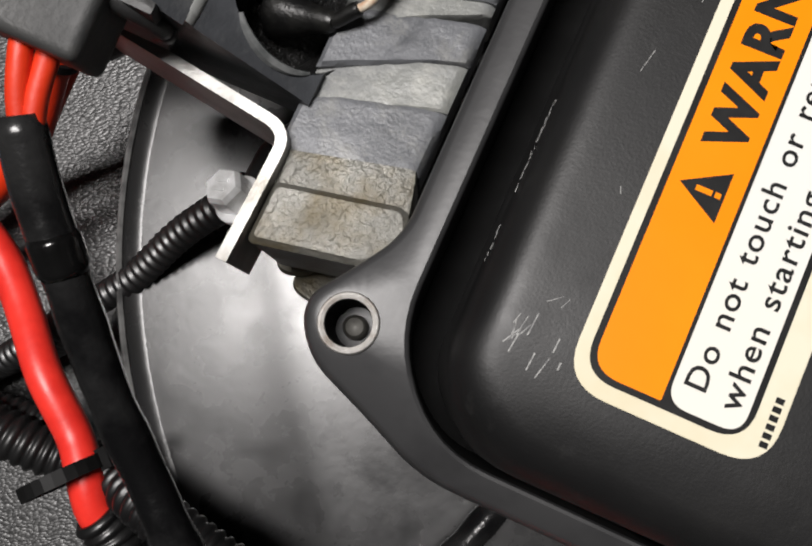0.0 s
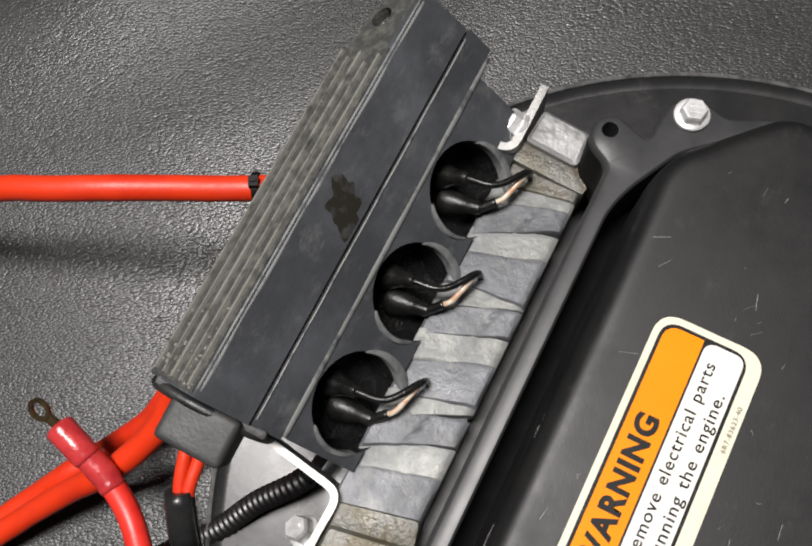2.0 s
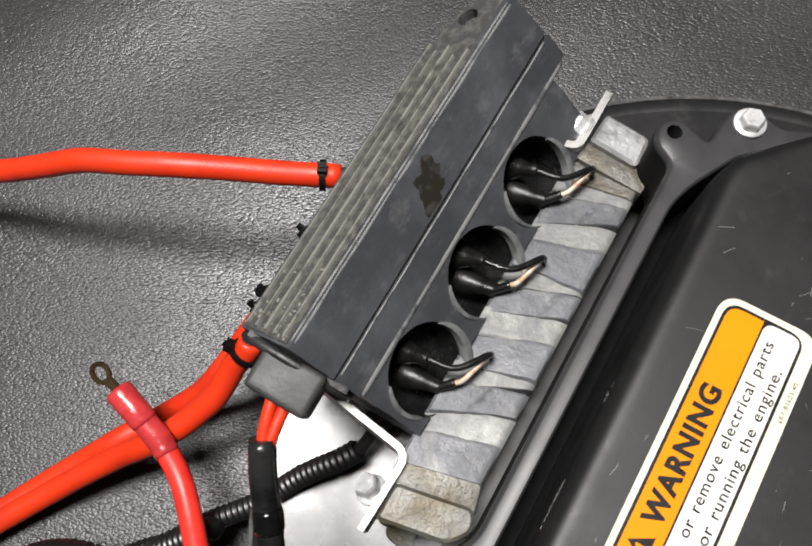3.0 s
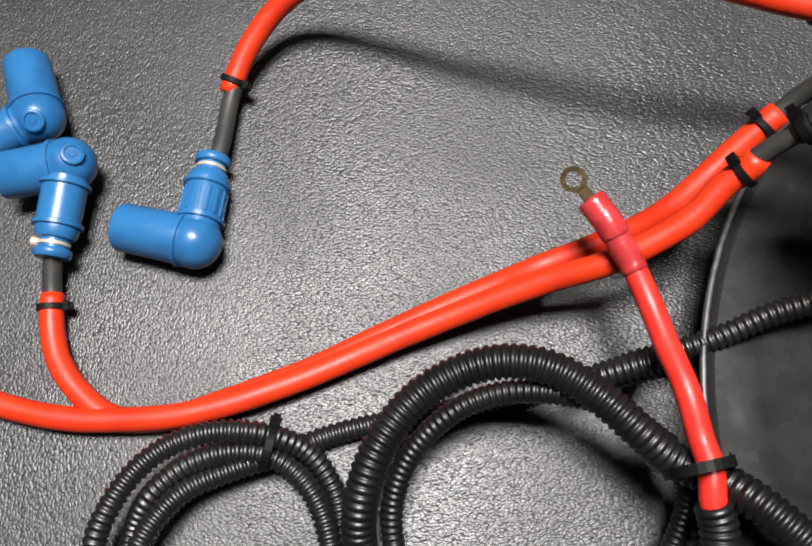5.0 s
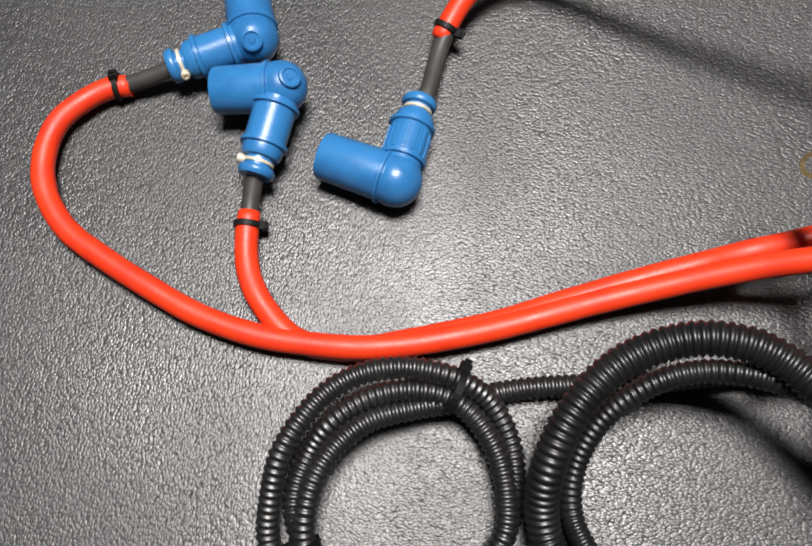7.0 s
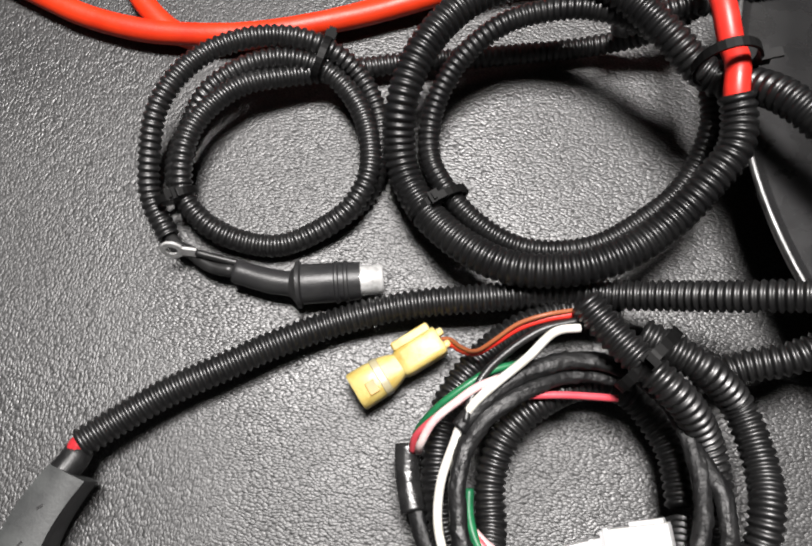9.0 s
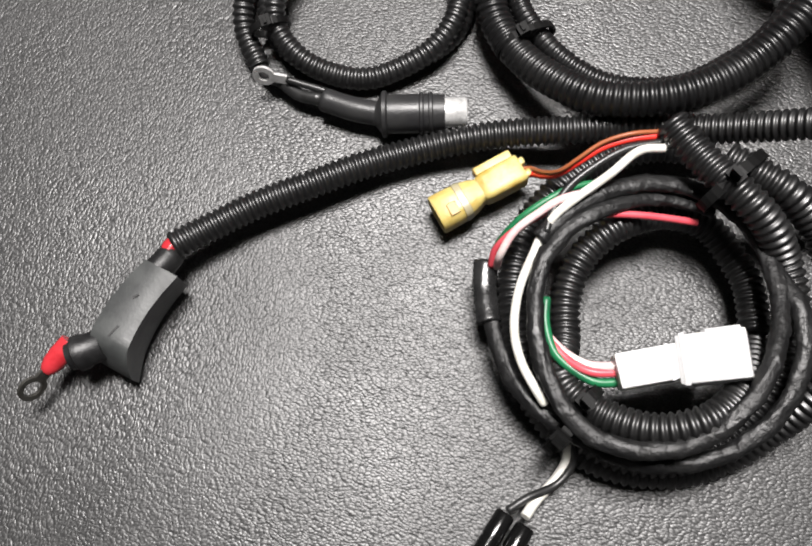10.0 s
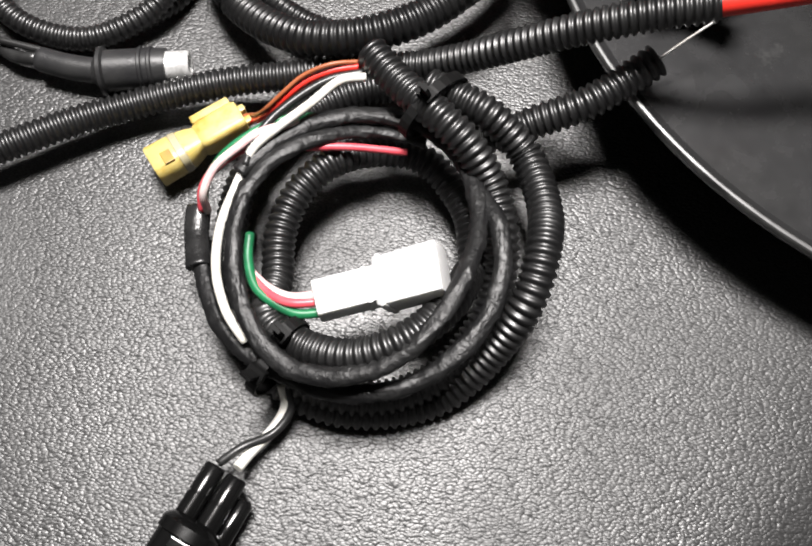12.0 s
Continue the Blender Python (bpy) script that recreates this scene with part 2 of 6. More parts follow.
# ---------------------------------------------------------------- materials
def mat(name, color, rough=0.5, metal=0.0, second=None, second_scale=40.0, second_range=(0.45, 0.65), grain=None, fine=None,
        rough_var=0.0, spec=0.5, coat=0.0, dust=None, vary=0.0):
    """A surface with stains or wear (second colour), relief at two scales and uneven gloss."""
    m = bpy.data.materials.new(name)
    m.use_nodes = True
    nt = m.node_tree
    bsdf = nt.nodes["Principled BSDF"]
    bsdf.inputs["Base Color"].default_value = (*color, 1)
    bsdf.inputs["Roughness"].default_value = rough
    bsdf.inputs["Metallic"].default_value = metal
    bsdf.inputs["Specular IOR Level"].default_value = spec
    bsdf.inputs["Coat Weight"].default_value = coat
    coord = nt.nodes.new("ShaderNodeTexCoord")

    def noise_node(scale, detail=5.0, rough_n=0.6):
        n = nt.nodes.new("ShaderNodeTexNoise")
        n.inputs["Scale"].default_value, n.inputs["Detail"].default_value, n.inputs["Roughness"].default_value = scale, detail, rough_n
        nt.links.new(coord.outputs["Object"], n.inputs["Vector"])
        return n

    if second is not None:
        n = noise_node(second_scale)
        ramp = nt.nodes.new("ShaderNodeMapRange")
        ramp.inputs["From Min"].default_value, ramp.inputs["From Max"].default_value = second_range
        nt.links.new(n.outputs["Fac"], ramp.inputs["Value"])
        mix = nt.nodes.new("ShaderNodeMix")
        mix.data_type = "RGBA"
        mix.inputs["A"].default_value, mix.inputs["B"].default_value = (*color, 1), (*second, 1)
        nt.links.new(ramp.outputs["Result"], mix.inputs["Factor"])
        nt.links.new(mix.outputs["Result"], bsdf.inputs["Base Color"])
        if dust is not None:
            tint, scale, lo, hi, squash = dust
            spread = nt.nodes.new("ShaderNodeMapping")
            spread.inputs["Scale"].default_value = squash
            nt.links.new(coord.outputs["Object"], spread.inputs["Vector"])
            n2 = noise_node(scale, 8.0, 0.72)
            nt.links.new(spread.outputs["Vector"], n2.inputs["Vector"])
            ramp2 = nt.nodes.new("ShaderNodeMapRange")
            ramp2.inputs["From Min"].default_value, ramp2.inputs["From Max"].default_value = lo, hi
            ramp2.inputs["To Max"].default_value = 0.85
            nt.links.new(n2.outputs["Fac"], ramp2.inputs["Value"])
            mix2 = nt.nodes.new("ShaderNodeMix")
            mix2.data_type = "RGBA"
            mix2.inputs["B"].default_value = (*tint, 1)
            nt.links.new(ramp2.outputs["Result"], mix2.inputs["Factor"])
            nt.links.new(mix.outputs["Result"], mix2.inputs["A"])
            nt.links.new(mix2.outputs["Result"], bsdf.inputs["Base Color"])
    if vary and second is not None:
        info = nt.nodes.new("ShaderNodeObjectInfo")
        span = nt.nodes.new("ShaderNodeMapRange")
        span.inputs["To Min"].default_value, span.inputs["To Max"].default_value = 1 - vary, 1 + vary
        nt.links.new(info.outputs["Random"], span.inputs["Value"])
        tone = nt.nodes.new("ShaderNodeHueSaturation")
        nt.links.new(span.outputs["Result"], tone.inputs["Value"])
        nt.links.new(bsdf.inputs["Base Color"].links[0].from_socket, tone.inputs["Color"])
        nt.links.new(tone.outputs["Color"], bsdf.inputs["Base Color"])
    if rough_var:
        n = noise_node(90.0)
        ramp = nt.nodes.new("ShaderNodeMapRange")
        ramp.inputs["From Min"].default_value, ramp.inputs["From Max"].default_value = 0.3, 0.7
        ramp.inputs["To Min"].default_value, ramp.inputs["To Max"].default_value = max(rough - rough_var, 0.05), rough + rough_var
        nt.links.new(n.outputs["Fac"], ramp.inputs["Value"])
        nt.links.new(ramp.outputs["Result"], bsdf.inputs["Roughness"])
    last = None
    for item in (grain, fine):
        if item is None:
            continue
        scale, height = item
        n = noise_node(scale, 4.0, 0.55)
        bump = nt.nodes.new("ShaderNodeBump")
        bump.inputs["Strength"].default_value, bump.inputs["Distance"].default_value = 1.0, height
        nt.links.new(n.outputs["Fac"], bump.inputs["Height"])
        if last is not None:
            nt.links.new(last.outputs["Normal"], bump.inputs["Normal"])
        last = bump
    if last is not None:
        nt.links.new(last.outputs["Normal"], bsdf.inputs["Normal"])
    return m


def leather_material():
    """Grey-black vinyl leather: cells of about two millimetres with creases between them, larger patches of wear."""
    m = bpy.data.materials.new("leather")
    m.use_nodes = True
    nt = m.node_tree
    bsdf = nt.nodes["Principled BSDF"]
    coord = nt.nodes.new("ShaderNodeTexCoord")
    warp = nt.nodes.new("ShaderNodeTexNoise")
    warp.inputs["Scale"].default_value, warp.inputs["Detail"].default_value = 260.0, 3.0
    nt.links.new(coord.outputs["Object"], warp.inputs["Vector"])
    offset = nt.nodes.new("ShaderNodeVectorMath")
    offset.operation = "MULTIPLY_ADD"
    offset.inputs[1].default_value = (0.0024, 0.0024, 0.0)
    nt.links.new(warp.outputs["Color"], offset.inputs[0])
    nt.links.new(coord.outputs["Object"], offset.inputs[2])
    stretch = nt.nodes.new("ShaderNodeMapping")
    drift = nt.nodes.new("ShaderNodeTexNoise")
    drift.inputs["Scale"].default_value, drift.inputs["Detail"].default_value = 9.0, 1.0
    nt.links.new(coord.outputs["Object"], drift.inputs["Vector"])
    swing = nt.nodes.new("ShaderNodeVectorMath")
    swing.operation = "MULTIPLY_ADD"
    swing.inputs[1].default_value, swing.inputs[2].default_value = (0.0, 0.0, 0.07), (0.0, 0.0, 0.31)
    nt.links.new(drift.outputs["Color"], swing.inputs[0])
    nt.links.new(swing.outputs["Vector"], stretch.inputs["Rotation"])
    stretch.inputs["Scale"].default_value = (0.70, 1.22, 1.0)
    nt.links.new(offset.outputs["Vector"], stretch.inputs["Vector"])
    upright = nt.nodes.new("ShaderNodeMapping")
    upright.inputs["Rotation"].default_value = (0, 0, 0.16)
    upright.inputs["Scale"].default_value = (1.22, 0.68, 1.0)
    nt.links.new(offset.outputs["Vector"], upright.inputs["Vector"])
    place = nt.nodes.new("ShaderNodeSeparateXYZ")
    nt.links.new(coord.outputs["Object"], place.inputs["Vector"])
    border = nt.nodes.new("ShaderNodeMath")
    border.operation = "MULTIPLY_ADD"
    border.inputs[1].default_value = -0.14
    nt.links.new(drift.outputs["Fac"], border.inputs[0])
    nt.links.new(place.outputs["X"], border.inputs[2])
    side = nt.nodes.new("ShaderNodeMapRange")
    side.inputs["From Min"].default_value, side.inputs["From Max"].default_value = -0.05, -0.10
    nt.links.new(border.outputs["Value"], side.inputs["Value"])

    def voronoi(feature):
        """The cell pattern in both directions, mixed over the hide."""
        outs = []
        for mapping in (stretch, upright):
            v = nt.nodes.new("ShaderNodeTexVoronoi")
            v.feature = feature
            v.inputs["Scale"].default_value = LEATHER_SCALE
            if feature == "SMOOTH_F1":
                v.inputs["Smoothness"].default_value = 0.12
            nt.links.new(mapping.outputs["Vector"], v.inputs["Vector"])
            outs.append(v.outputs["Distance"])
        both = nt.nodes.new("ShaderNodeMix")
        nt.links.new(side.outputs["Result"], both.inputs["Factor"])
        nt.links.new(outs[0], both.inputs["A"])
        nt.links.new(outs[1], both.inputs["B"])
        return both.outputs["Result"]

    fine = nt.nodes.new("ShaderNodeTexNoise")
    fine.inputs["Scale"].default_value, fine.inputs["Detail"].default_value = 1100.0, 4.0
    nt.links.new(coord.outputs["Object"], fine.inputs["Vector"])
    wide = nt.nodes.new("ShaderNodeTexNoise")
    wide.inputs["Scale"].default_value, wide.inputs["Detail"].default_value = 14.0, 4.0
    nt.links.new(coord.outputs["Object"], wide.inputs["Vector"])
    b1 = nt.nodes.new("ShaderNodeBump")
    b1.inputs["Strength"].default_value, b1.inputs["Distance"].default_value = 1.0, LEATHER_BUMP
    square = nt.nodes.new("ShaderNodeMath")
    square.operation = "POWER"
    square.inputs[1].default_value = 2.0
    nt.links.new(voronoi("SMOOTH_F1"), square.inputs[0])
    crease = nt.nodes.new("ShaderNodeMath")
    crease.operation = "MULTIPLY"
    crease.inputs[1].default_value = -1.0
    nt.links.new(square.outputs["Value"], crease.inputs[0])
    uneven = nt.nodes.new("ShaderNodeMath")
    uneven.operation = "MULTIPLY_ADD"
    uneven.inputs[1].default_value = 0.35
    mid = nt.nodes.new("ShaderNodeTexNoise")
    mid.inputs["Scale"].default_value, mid.inputs["Detail"].default_value = 300.0, 1.0
    nt.links.new(coord.outputs["Object"], mid.inputs["Vector"])
    nt.links.new(mid.outputs["Fac"], uneven.inputs[0])
    nt.links.new(crease.outputs["Value"], uneven.inputs[2])
    nt.links.new(uneven.outputs["Value"], b1.inputs["Height"])
    b2 = nt.nodes.new("ShaderNodeBump")
    b2.inputs["Strength"].default_value, b2.inputs["Distance"].default_value = 1.0, 0.000015
    nt.links.new(fine.outputs["Fac"], b2.inputs["Height"])
    nt.links.new(b1.outputs["Normal"], b2.inputs["Normal"])
    nt.links.new(b2.outputs["Normal"], bsdf.inputs["Normal"])
    mix = nt.nodes.new("ShaderNodeMix")
    mix.data_type = "RGBA"
    mix.inputs["A"].default_value, mix.inputs["B"].default_value = (0.017, 0.017, 0.0172, 1), (0.026, 0.0259, 0.0257, 1)
    nt.links.new(wide.outputs["Fac"], mix.inputs["Factor"])
    nt.links.new(mix.outputs["Result"], bsdf.inputs["Base Color"])
    rr = nt.nodes.new("ShaderNodeMapRange")
    rr.inputs["From Min"].default_value, rr.inputs["From Max"].default_value = 0.3, 0.7
    rr.inputs["To Min"].default_value, rr.inputs["To Max"].default_value = LEATHER_R0 - 0.03, LEATHER_R0 + 0.13
    nt.links.new(wide.outputs["Fac"], rr.inputs["Value"])
    nt.links.new(rr.outputs["Result"], bsdf.inputs["Roughness"])
    # specular drops in the creases between the cells, standing in for their occlusion
    gloss = nt.nodes.new("ShaderNodeMapRange")
    gloss.interpolation_type = "SMOOTHSTEP"
    gloss.inputs["From Min"].default_value, gloss.inputs["From Max"].default_value = 0.01, 0.17
    gloss.inputs["To Min"].default_value, gloss.inputs["To Max"].default_value = LEATHER_SPEC * 0.52, LEATHER_SPEC * 1.12
    nt.links.new(voronoi("DISTANCE_TO_EDGE"), gloss.inputs["Value"])
    nt.links.new(gloss.outputs["Result"], bsdf.inputs["Specular IOR Level"])
    return m


LEATHER = leather_material()
WALL = mat("dark_unseen_wall", (0.022, 0.022, 0.022), 0.8, second=(0.018, 0.018, 0.018), second_scale=2.0, grain=(60, 0.001))
RED = mat("red_silicone_sleeve", (0.66, 0.034, 0.005), 0.48, second=(0.56, 0.023, 0.004), second_scale=60, rough_var=0.08, fine=(900, 0.00006))
RED_WIRE = mat("red_wire_insulation", (0.76, 0.034, 0.022), 0.4, second=(0.62, 0.022, 0.015), second_scale=80, rough_var=0.07, fine=(900, 0.00004))
SHRINK_RED = mat("red_heat_shrink", (0.50, 0.040, 0.042), 0.28, second=(0.38, 0.024, 0.028), second_scale=160, rough_var=0.06, grain=(300, 0.0003))
BLUE = mat("blue_rubber_cap", (0.024, 0.150, 0.36), 0.33, second=(0.018, 0.118, 0.30), second_scale=70, rough_var=0.08, fine=(1400, 0.00006))
CONDUIT_CRISP = mat("shiny_black_corrugated_plastic", (0.004, 0.004, 0.0042), 0.41, second=(0.007, 0.007, 0.007), second_scale=60, rough_var=0.05, spec=1.0)
CONDUIT = mat("black_corrugated_plastic", (0.005, 0.005, 0.0053), 0.38, second=(0.009, 0.009, 0.009), second_scale=60, rough_var=0.07, spec=0.55, fine=(1500, 0.00003))
BLACK_RUBBER = mat("black_rubber", (0.008, 0.008, 0.0084), 0.45, second=(0.02, 0.02, 0.02), second_scale=90, rough_var=0.1, fine=(1200, 0.0001))
GREY_RUBBER = mat("dull_grey_rubber", (0.052, 0.055, 0.054), 0.47, second=(0.034, 0.036, 0.036), second_scale=120, rough_var=0.08, fine=(1000, 0.00005))
CONN_RUBBER = mat("dull_charcoal_rubber", (0.030, 0.031, 0.031), 0.55, second=(0.042, 0.042, 0.041), second_scale=140, rough_var=0.08, fine=(1000, 0.0001))
SHADE_BLACK = mat("shade_black_plastic", (0.0045, 0.0045, 0.0046), 0.7, second=(0.008, 0.008, 0.008), second_scale=90, spec=0.16, rough_var=0.08, fine=(1600, 0.00004))
SKIRT_BLACK = mat("lid_side_black", (0.010, 0.010, 0.010), 0.55, second=(0.016, 0.016, 0.016), second_scale=120, spec=0.4, rough_var=0.08, fine=(1600, 0.00004))
GROOVE_BLACK = mat("groove_shade_black", (0.004, 0.004, 0.004), 0.8, second=(0.006, 0.006, 0.006), second_scale=200, spec=0.1)
HT_WIRE = mat("dark_grey_ignition_wire", (0.032, 0.032, 0.03), 0.5, second=(0.045, 0.044, 0.04), second_scale=120, rough_var=0.08)
BOOT_BLACK = mat("shiny_black_rubber", (0.005, 0.005, 0.005), 0.3, second=(0.012, 0.012, 0.011), second_scale=260, spec=0.4, rough_var=0.1, fine=(1200, 0.0001))
TAPE = mat("black_vinyl_tape", (0.006, 0.006, 0.0063), 0.44, spec=0.42, second=(0.012, 0.012, 0.012), second_scale=120, rough_var=0.1, grain=(260, 0.0005), fine=(1100, 0.00015))
RED_GLOSS = mat("glossy_red_vinyl", (0.50, 0.030, 0.040), 0.22, second=(0.36, 0.016, 0.022), second_scale=160, rough_var=0.05, spec=0.8)
PLUG_RUBBER = mat("charcoal_moulded_rubber", (0.020, 0.020, 0.021), 0.38, second=(0.028, 0.028, 0.028), second_scale=120, rough_var=0.07, fine=(1200, 0.00008))
SHRINK_BLACK = mat("black_heat_shrink", (0.004, 0.004, 0.0043), 0.25, spec=0.42, rough_var=0.06, grain=(160, 0.0004), second=(0.02, 0.02, 0.02))
BLACK_GLOSS = mat("glossy_black_nylon", (0.003, 0.003, 0.003), 0.17, spec=0.5, rough_var=0.04, second=(0.006, 0.006, 0.006))
TIE_BLACK = mat("black_nylon", (0.004, 0.004, 0.004), 0.5, spec=0.14, rough_var=0.05, second=(0.009, 0.009, 0.009))
BOX_PLASTIC = mat("worn_black_plastic", (0.0075, 0.0075, 0.0077), 0.46, second=(0.010, 0.0099, 0.0098), dust=((0.032, 0.032, 0.031), 170, 0.58, 0.80, (1, 0.6, 1)), second_scale=55, spec=0.36, rough_var=0.06, grain=(900, 0.000012), fine=(2600, 0.00002))
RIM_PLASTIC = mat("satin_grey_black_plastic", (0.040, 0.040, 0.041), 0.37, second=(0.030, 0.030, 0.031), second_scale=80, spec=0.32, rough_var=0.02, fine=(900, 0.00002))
MODULE = mat("dusty_black_module_plastic", (0.040, 0.0425, 0.047), 0.42, second=(0.066, 0.070, 0.077), second_scale=38, dust=((0.125, 0.128, 0.127), 150, 0.54, 0.78, (1, 0.5, 1)), rough_var=0.1, grain=(500, 0.00012), fine=(1800, 0.00006))
MODULE_DIRTY = mat("grimy_ribbed_plastic", (0.045, 0.046, 0.044), 0.55, second=(0.10, 0.098, 0.086), second_scale=330, second_range=(0.46, 0.66), rough_var=0.1, grain=(520, 0.0003), fine=(1600, 0.0001))
RIB_WORN = mat("rubbed_rib_plastic", (0.19, 0.187, 0.165), 0.52, second=(0.06, 0.06, 0.052), second_scale=200, second_range=(0.5, 0.7), rough_var=0.1, fine=(1600, 0.0001))
EDGE_WEAR_LIT = mat("rubbed_highlit_edge", (0.21, 0.215, 0.21), 0.48, second=(0.06, 0.063, 0.066), second_scale=150, second_range=(0.5, 0.64), rough_var=0.08)
OIL_STAIN = mat("dried_oil", (0.017, 0.015, 0.011), 0.38, second=(0.042, 0.042, 0.040), second_scale=190, second_range=(0.5, 0.62), rough_var=0.08)
CAST = mat("grey_cast_aluminium", (0.128, 0.133, 0.143), 0.5, 0.1, second=(0.085, 0.089, 0.096), second_scale=70, dust=((0.20, 0.20, 0.188), 160, 0.52, 0.74, (1, 1, 1)), rough_var=0.12, grain=(480, 0.0002), fine=(1600, 0.0001))
CAST_PALE = mat("pale_rubbed_aluminium", (0.19, 0.195, 0.185), 0.5, 0.1, second=(0.15, 0.155, 0.155), second_scale=90, dust=((0.34, 0.34, 0.31), 150, 0.5, 0.76, (1, 1, 1)), rough_var=0.1, grain=(420, 0.0002), fine=(1500, 0.0001))
CAST_BRIGHT = mat("bare_cast_aluminium", (0.30, 0.30, 0.30), 0.5, 0.3, second=(0.16, 0.16, 0.155), second_scale=160, rough_var=0.12, grain=(480, 0.0003))
CAST_DIRTY = mat("oily_brown_cast_aluminium", (0.125, 0.122, 0.108), 0.42, 0.35, second=(0.085, 0.068, 0.036), second_scale=95, second_range=(0.46, 0.68), dust=((0.19, 0.18, 0.15), 210, 0.55, 0.75, (1, 1, 1)), rough_var=0.12, grain=(420, 0.0004), fine=(1400, 0.0002))
WELL = mat("glinting_black_resin", (0.006, 0.006, 0.006), 0.3, second=(0.012, 0.012, 0.012), second_scale=300, grain=(800, 0.0007), fine=(2000, 0.0002))
LIP_GREY = mat("grey_rubbed_moulding", (0.15, 0.155, 0.155), 0.5, second=(0.07, 0.075, 0.075), second_scale=160, rough_var=0.1, fine=(1400, 0.0001))
BOLT = mat("bright_zinc_plate", (0.78, 0.785, 0.79), 0.33, 0.5, second=(0.46, 0.46, 0.45), second_scale=120, rough_var=0.1)
STEEL = mat("zinc_plated_steel", (0.42, 0.415, 0.40), 0.46, 0.6, second=(0.20, 0.19, 0.17), second_scale=60, rough_var=0.1, fine=(1500, 0.00008))
BUSH_STEEL = mat("worn_bush_steel", (0.62, 0.60, 0.57), 0.38, 0.5, second=(0.22, 0.15, 0.10), second_scale=170, second_range=(0.5, 0.68), rough_var=0.1, fine=(1500, 0.00008))
SCREW_DARK = mat("dark_steel", (0.06, 0.058, 0.052), 0.5, 0.4, second=(0.03, 0.028, 0.024), second_scale=300, rough_var=0.1)
BRASS = mat("tarnished_brass", (0.20, 0.145, 0.07), 0.42, 0.85, second=(0.10, 0.07, 0.04), second_scale=300, rough_var=0.1, fine=(1500, 0.00008))
SILVER = mat("tinned_metal", (0.85, 0.85, 0.84), 0.3, 0.5, second=(0.55, 0.55, 0.54), second_scale=300, rough_var=0.08)
CLIP = mat("cream_plated_clip", (0.66, 0.60, 0.46), 0.35, 0.3, second=(0.5, 0.44, 0.32), second_scale=300)
DISH = mat("glossy_black_moulded_plastic", (0.018, 0.018, 0.0185), 0.27, second=(0.018, 0.018, 0.018), second_scale=25, dust=((0.06, 0.06, 0.058), 60, 0.6, 0.8, (1, 1, 1)), rough_var=0.05, spec=0.55, fine=(500, 0.00002))
LIP_HIGHLIGHT = mat("highlit_plastic_rim", (0.11, 0.11, 0.108), 0.35, second=(0.035, 0.035, 0.035), second_scale=130, rough_var=0.08, spec=0.6)
LABEL_WHITE = mat("label_white", (0.66, 0.655, 0.62), 0.42, second=(0.68, 0.66, 0.60), second_scale=60, rough_var=0.06, spec=0.1)
LABEL_CREAM = mat("aged_label_edge", (0.66, 0.62, 0.49), 0.45, second=(0.60, 0.54, 0.38), second_scale=40, rough_var=0.06, spec=0.1)
LABEL_ORANGE = mat("label_orange", (0.86, 0.225, 0.002), 0.42, second=(0.82, 0.245, 0.003), second_scale=30, rough_var=0.05, spec=0.08)
LABEL_INK = mat("label_black_ink", (0.010, 0.010, 0.010), 0.5, second=(0.016, 0.016, 0.016), second_scale=200, spec=0.12)
SCUFF = mat("pale_plastic_scuff", (0.30, 0.30, 0.29), 0.6, second=(0.12, 0.12, 0.12), second_scale=900)
YELLOW = mat("yellowed_nylon", (0.55, 0.44, 0.15), 0.42, second=(0.46, 0.32, 0.07), second_scale=150, rough_var=0.08, fine=(1200, 0.00008))
COLLAR_GREY = mat("greyish_clear_nylon", (0.36, 0.32, 0.20), 0.35, second=(0.28, 0.25, 0.16), second_scale=200)
WINDOW_AMBER = mat("amber_nylon", (0.38, 0.22, 0.03), 0.4, second=(0.30, 0.17, 0.03), second_scale=200)
WHITE_NYLON = mat("white_nylon", (0.60, 0.60, 0.60), 0.4, spec=0.3, second=(0.53, 0.53, 0.525), second_scale=80, rough_var=0.06)
WIRE_WHITE = mat("white_wire", (0.74, 0.73, 0.68), 0.4, second=(0.62, 0.60, 0.52), second_scale=200)
WIRE_ROSE = mat("rose_red_wire", (0.66, 0.075, 0.10), 0.38, second=(0.60, 0.11, 0.13), second_scale=180)
WIRE_PINK = mat("pink_white_wire", (0.74, 0.46, 0.46), 0.4, second=(0.74, 0.66, 0.63), second_scale=160)
WIRE_GREEN = mat("green_wire", (0.012, 0.16, 0.06), 0.4, second=(0.008, 0.10, 0.04), second_scale=200)
WIRE_BROWN = mat("orange_brown_wire", (0.33, 0.10, 0.04), 0.4, second=(0.33, 0.09, 0.03), second_scale=200)
WIRE_BLACK = mat("black_wire", (0.014, 0.014, 0.014), 0.35, second=(0.024, 0.024, 0.024), second_scale=200)
COPPER_STRIPE = mat("cream_and_copper_wire", (0.60, 0.53, 0.42), 0.38, second=(0.42, 0.22, 0.12), second_scale=260)


for nylon in (WHITE_NYLON, YELLOW):
    shader = nylon.node_tree.nodes["Principled BSDF"]
    shader.inputs["Subsurface Weight"].default_value, shader.inputs["Subsurface Scale"].default_value = 0.45, 0.004
    shader.inputs["Subsurface Radius"].default_value = (1.0, 1.0, 0.9)


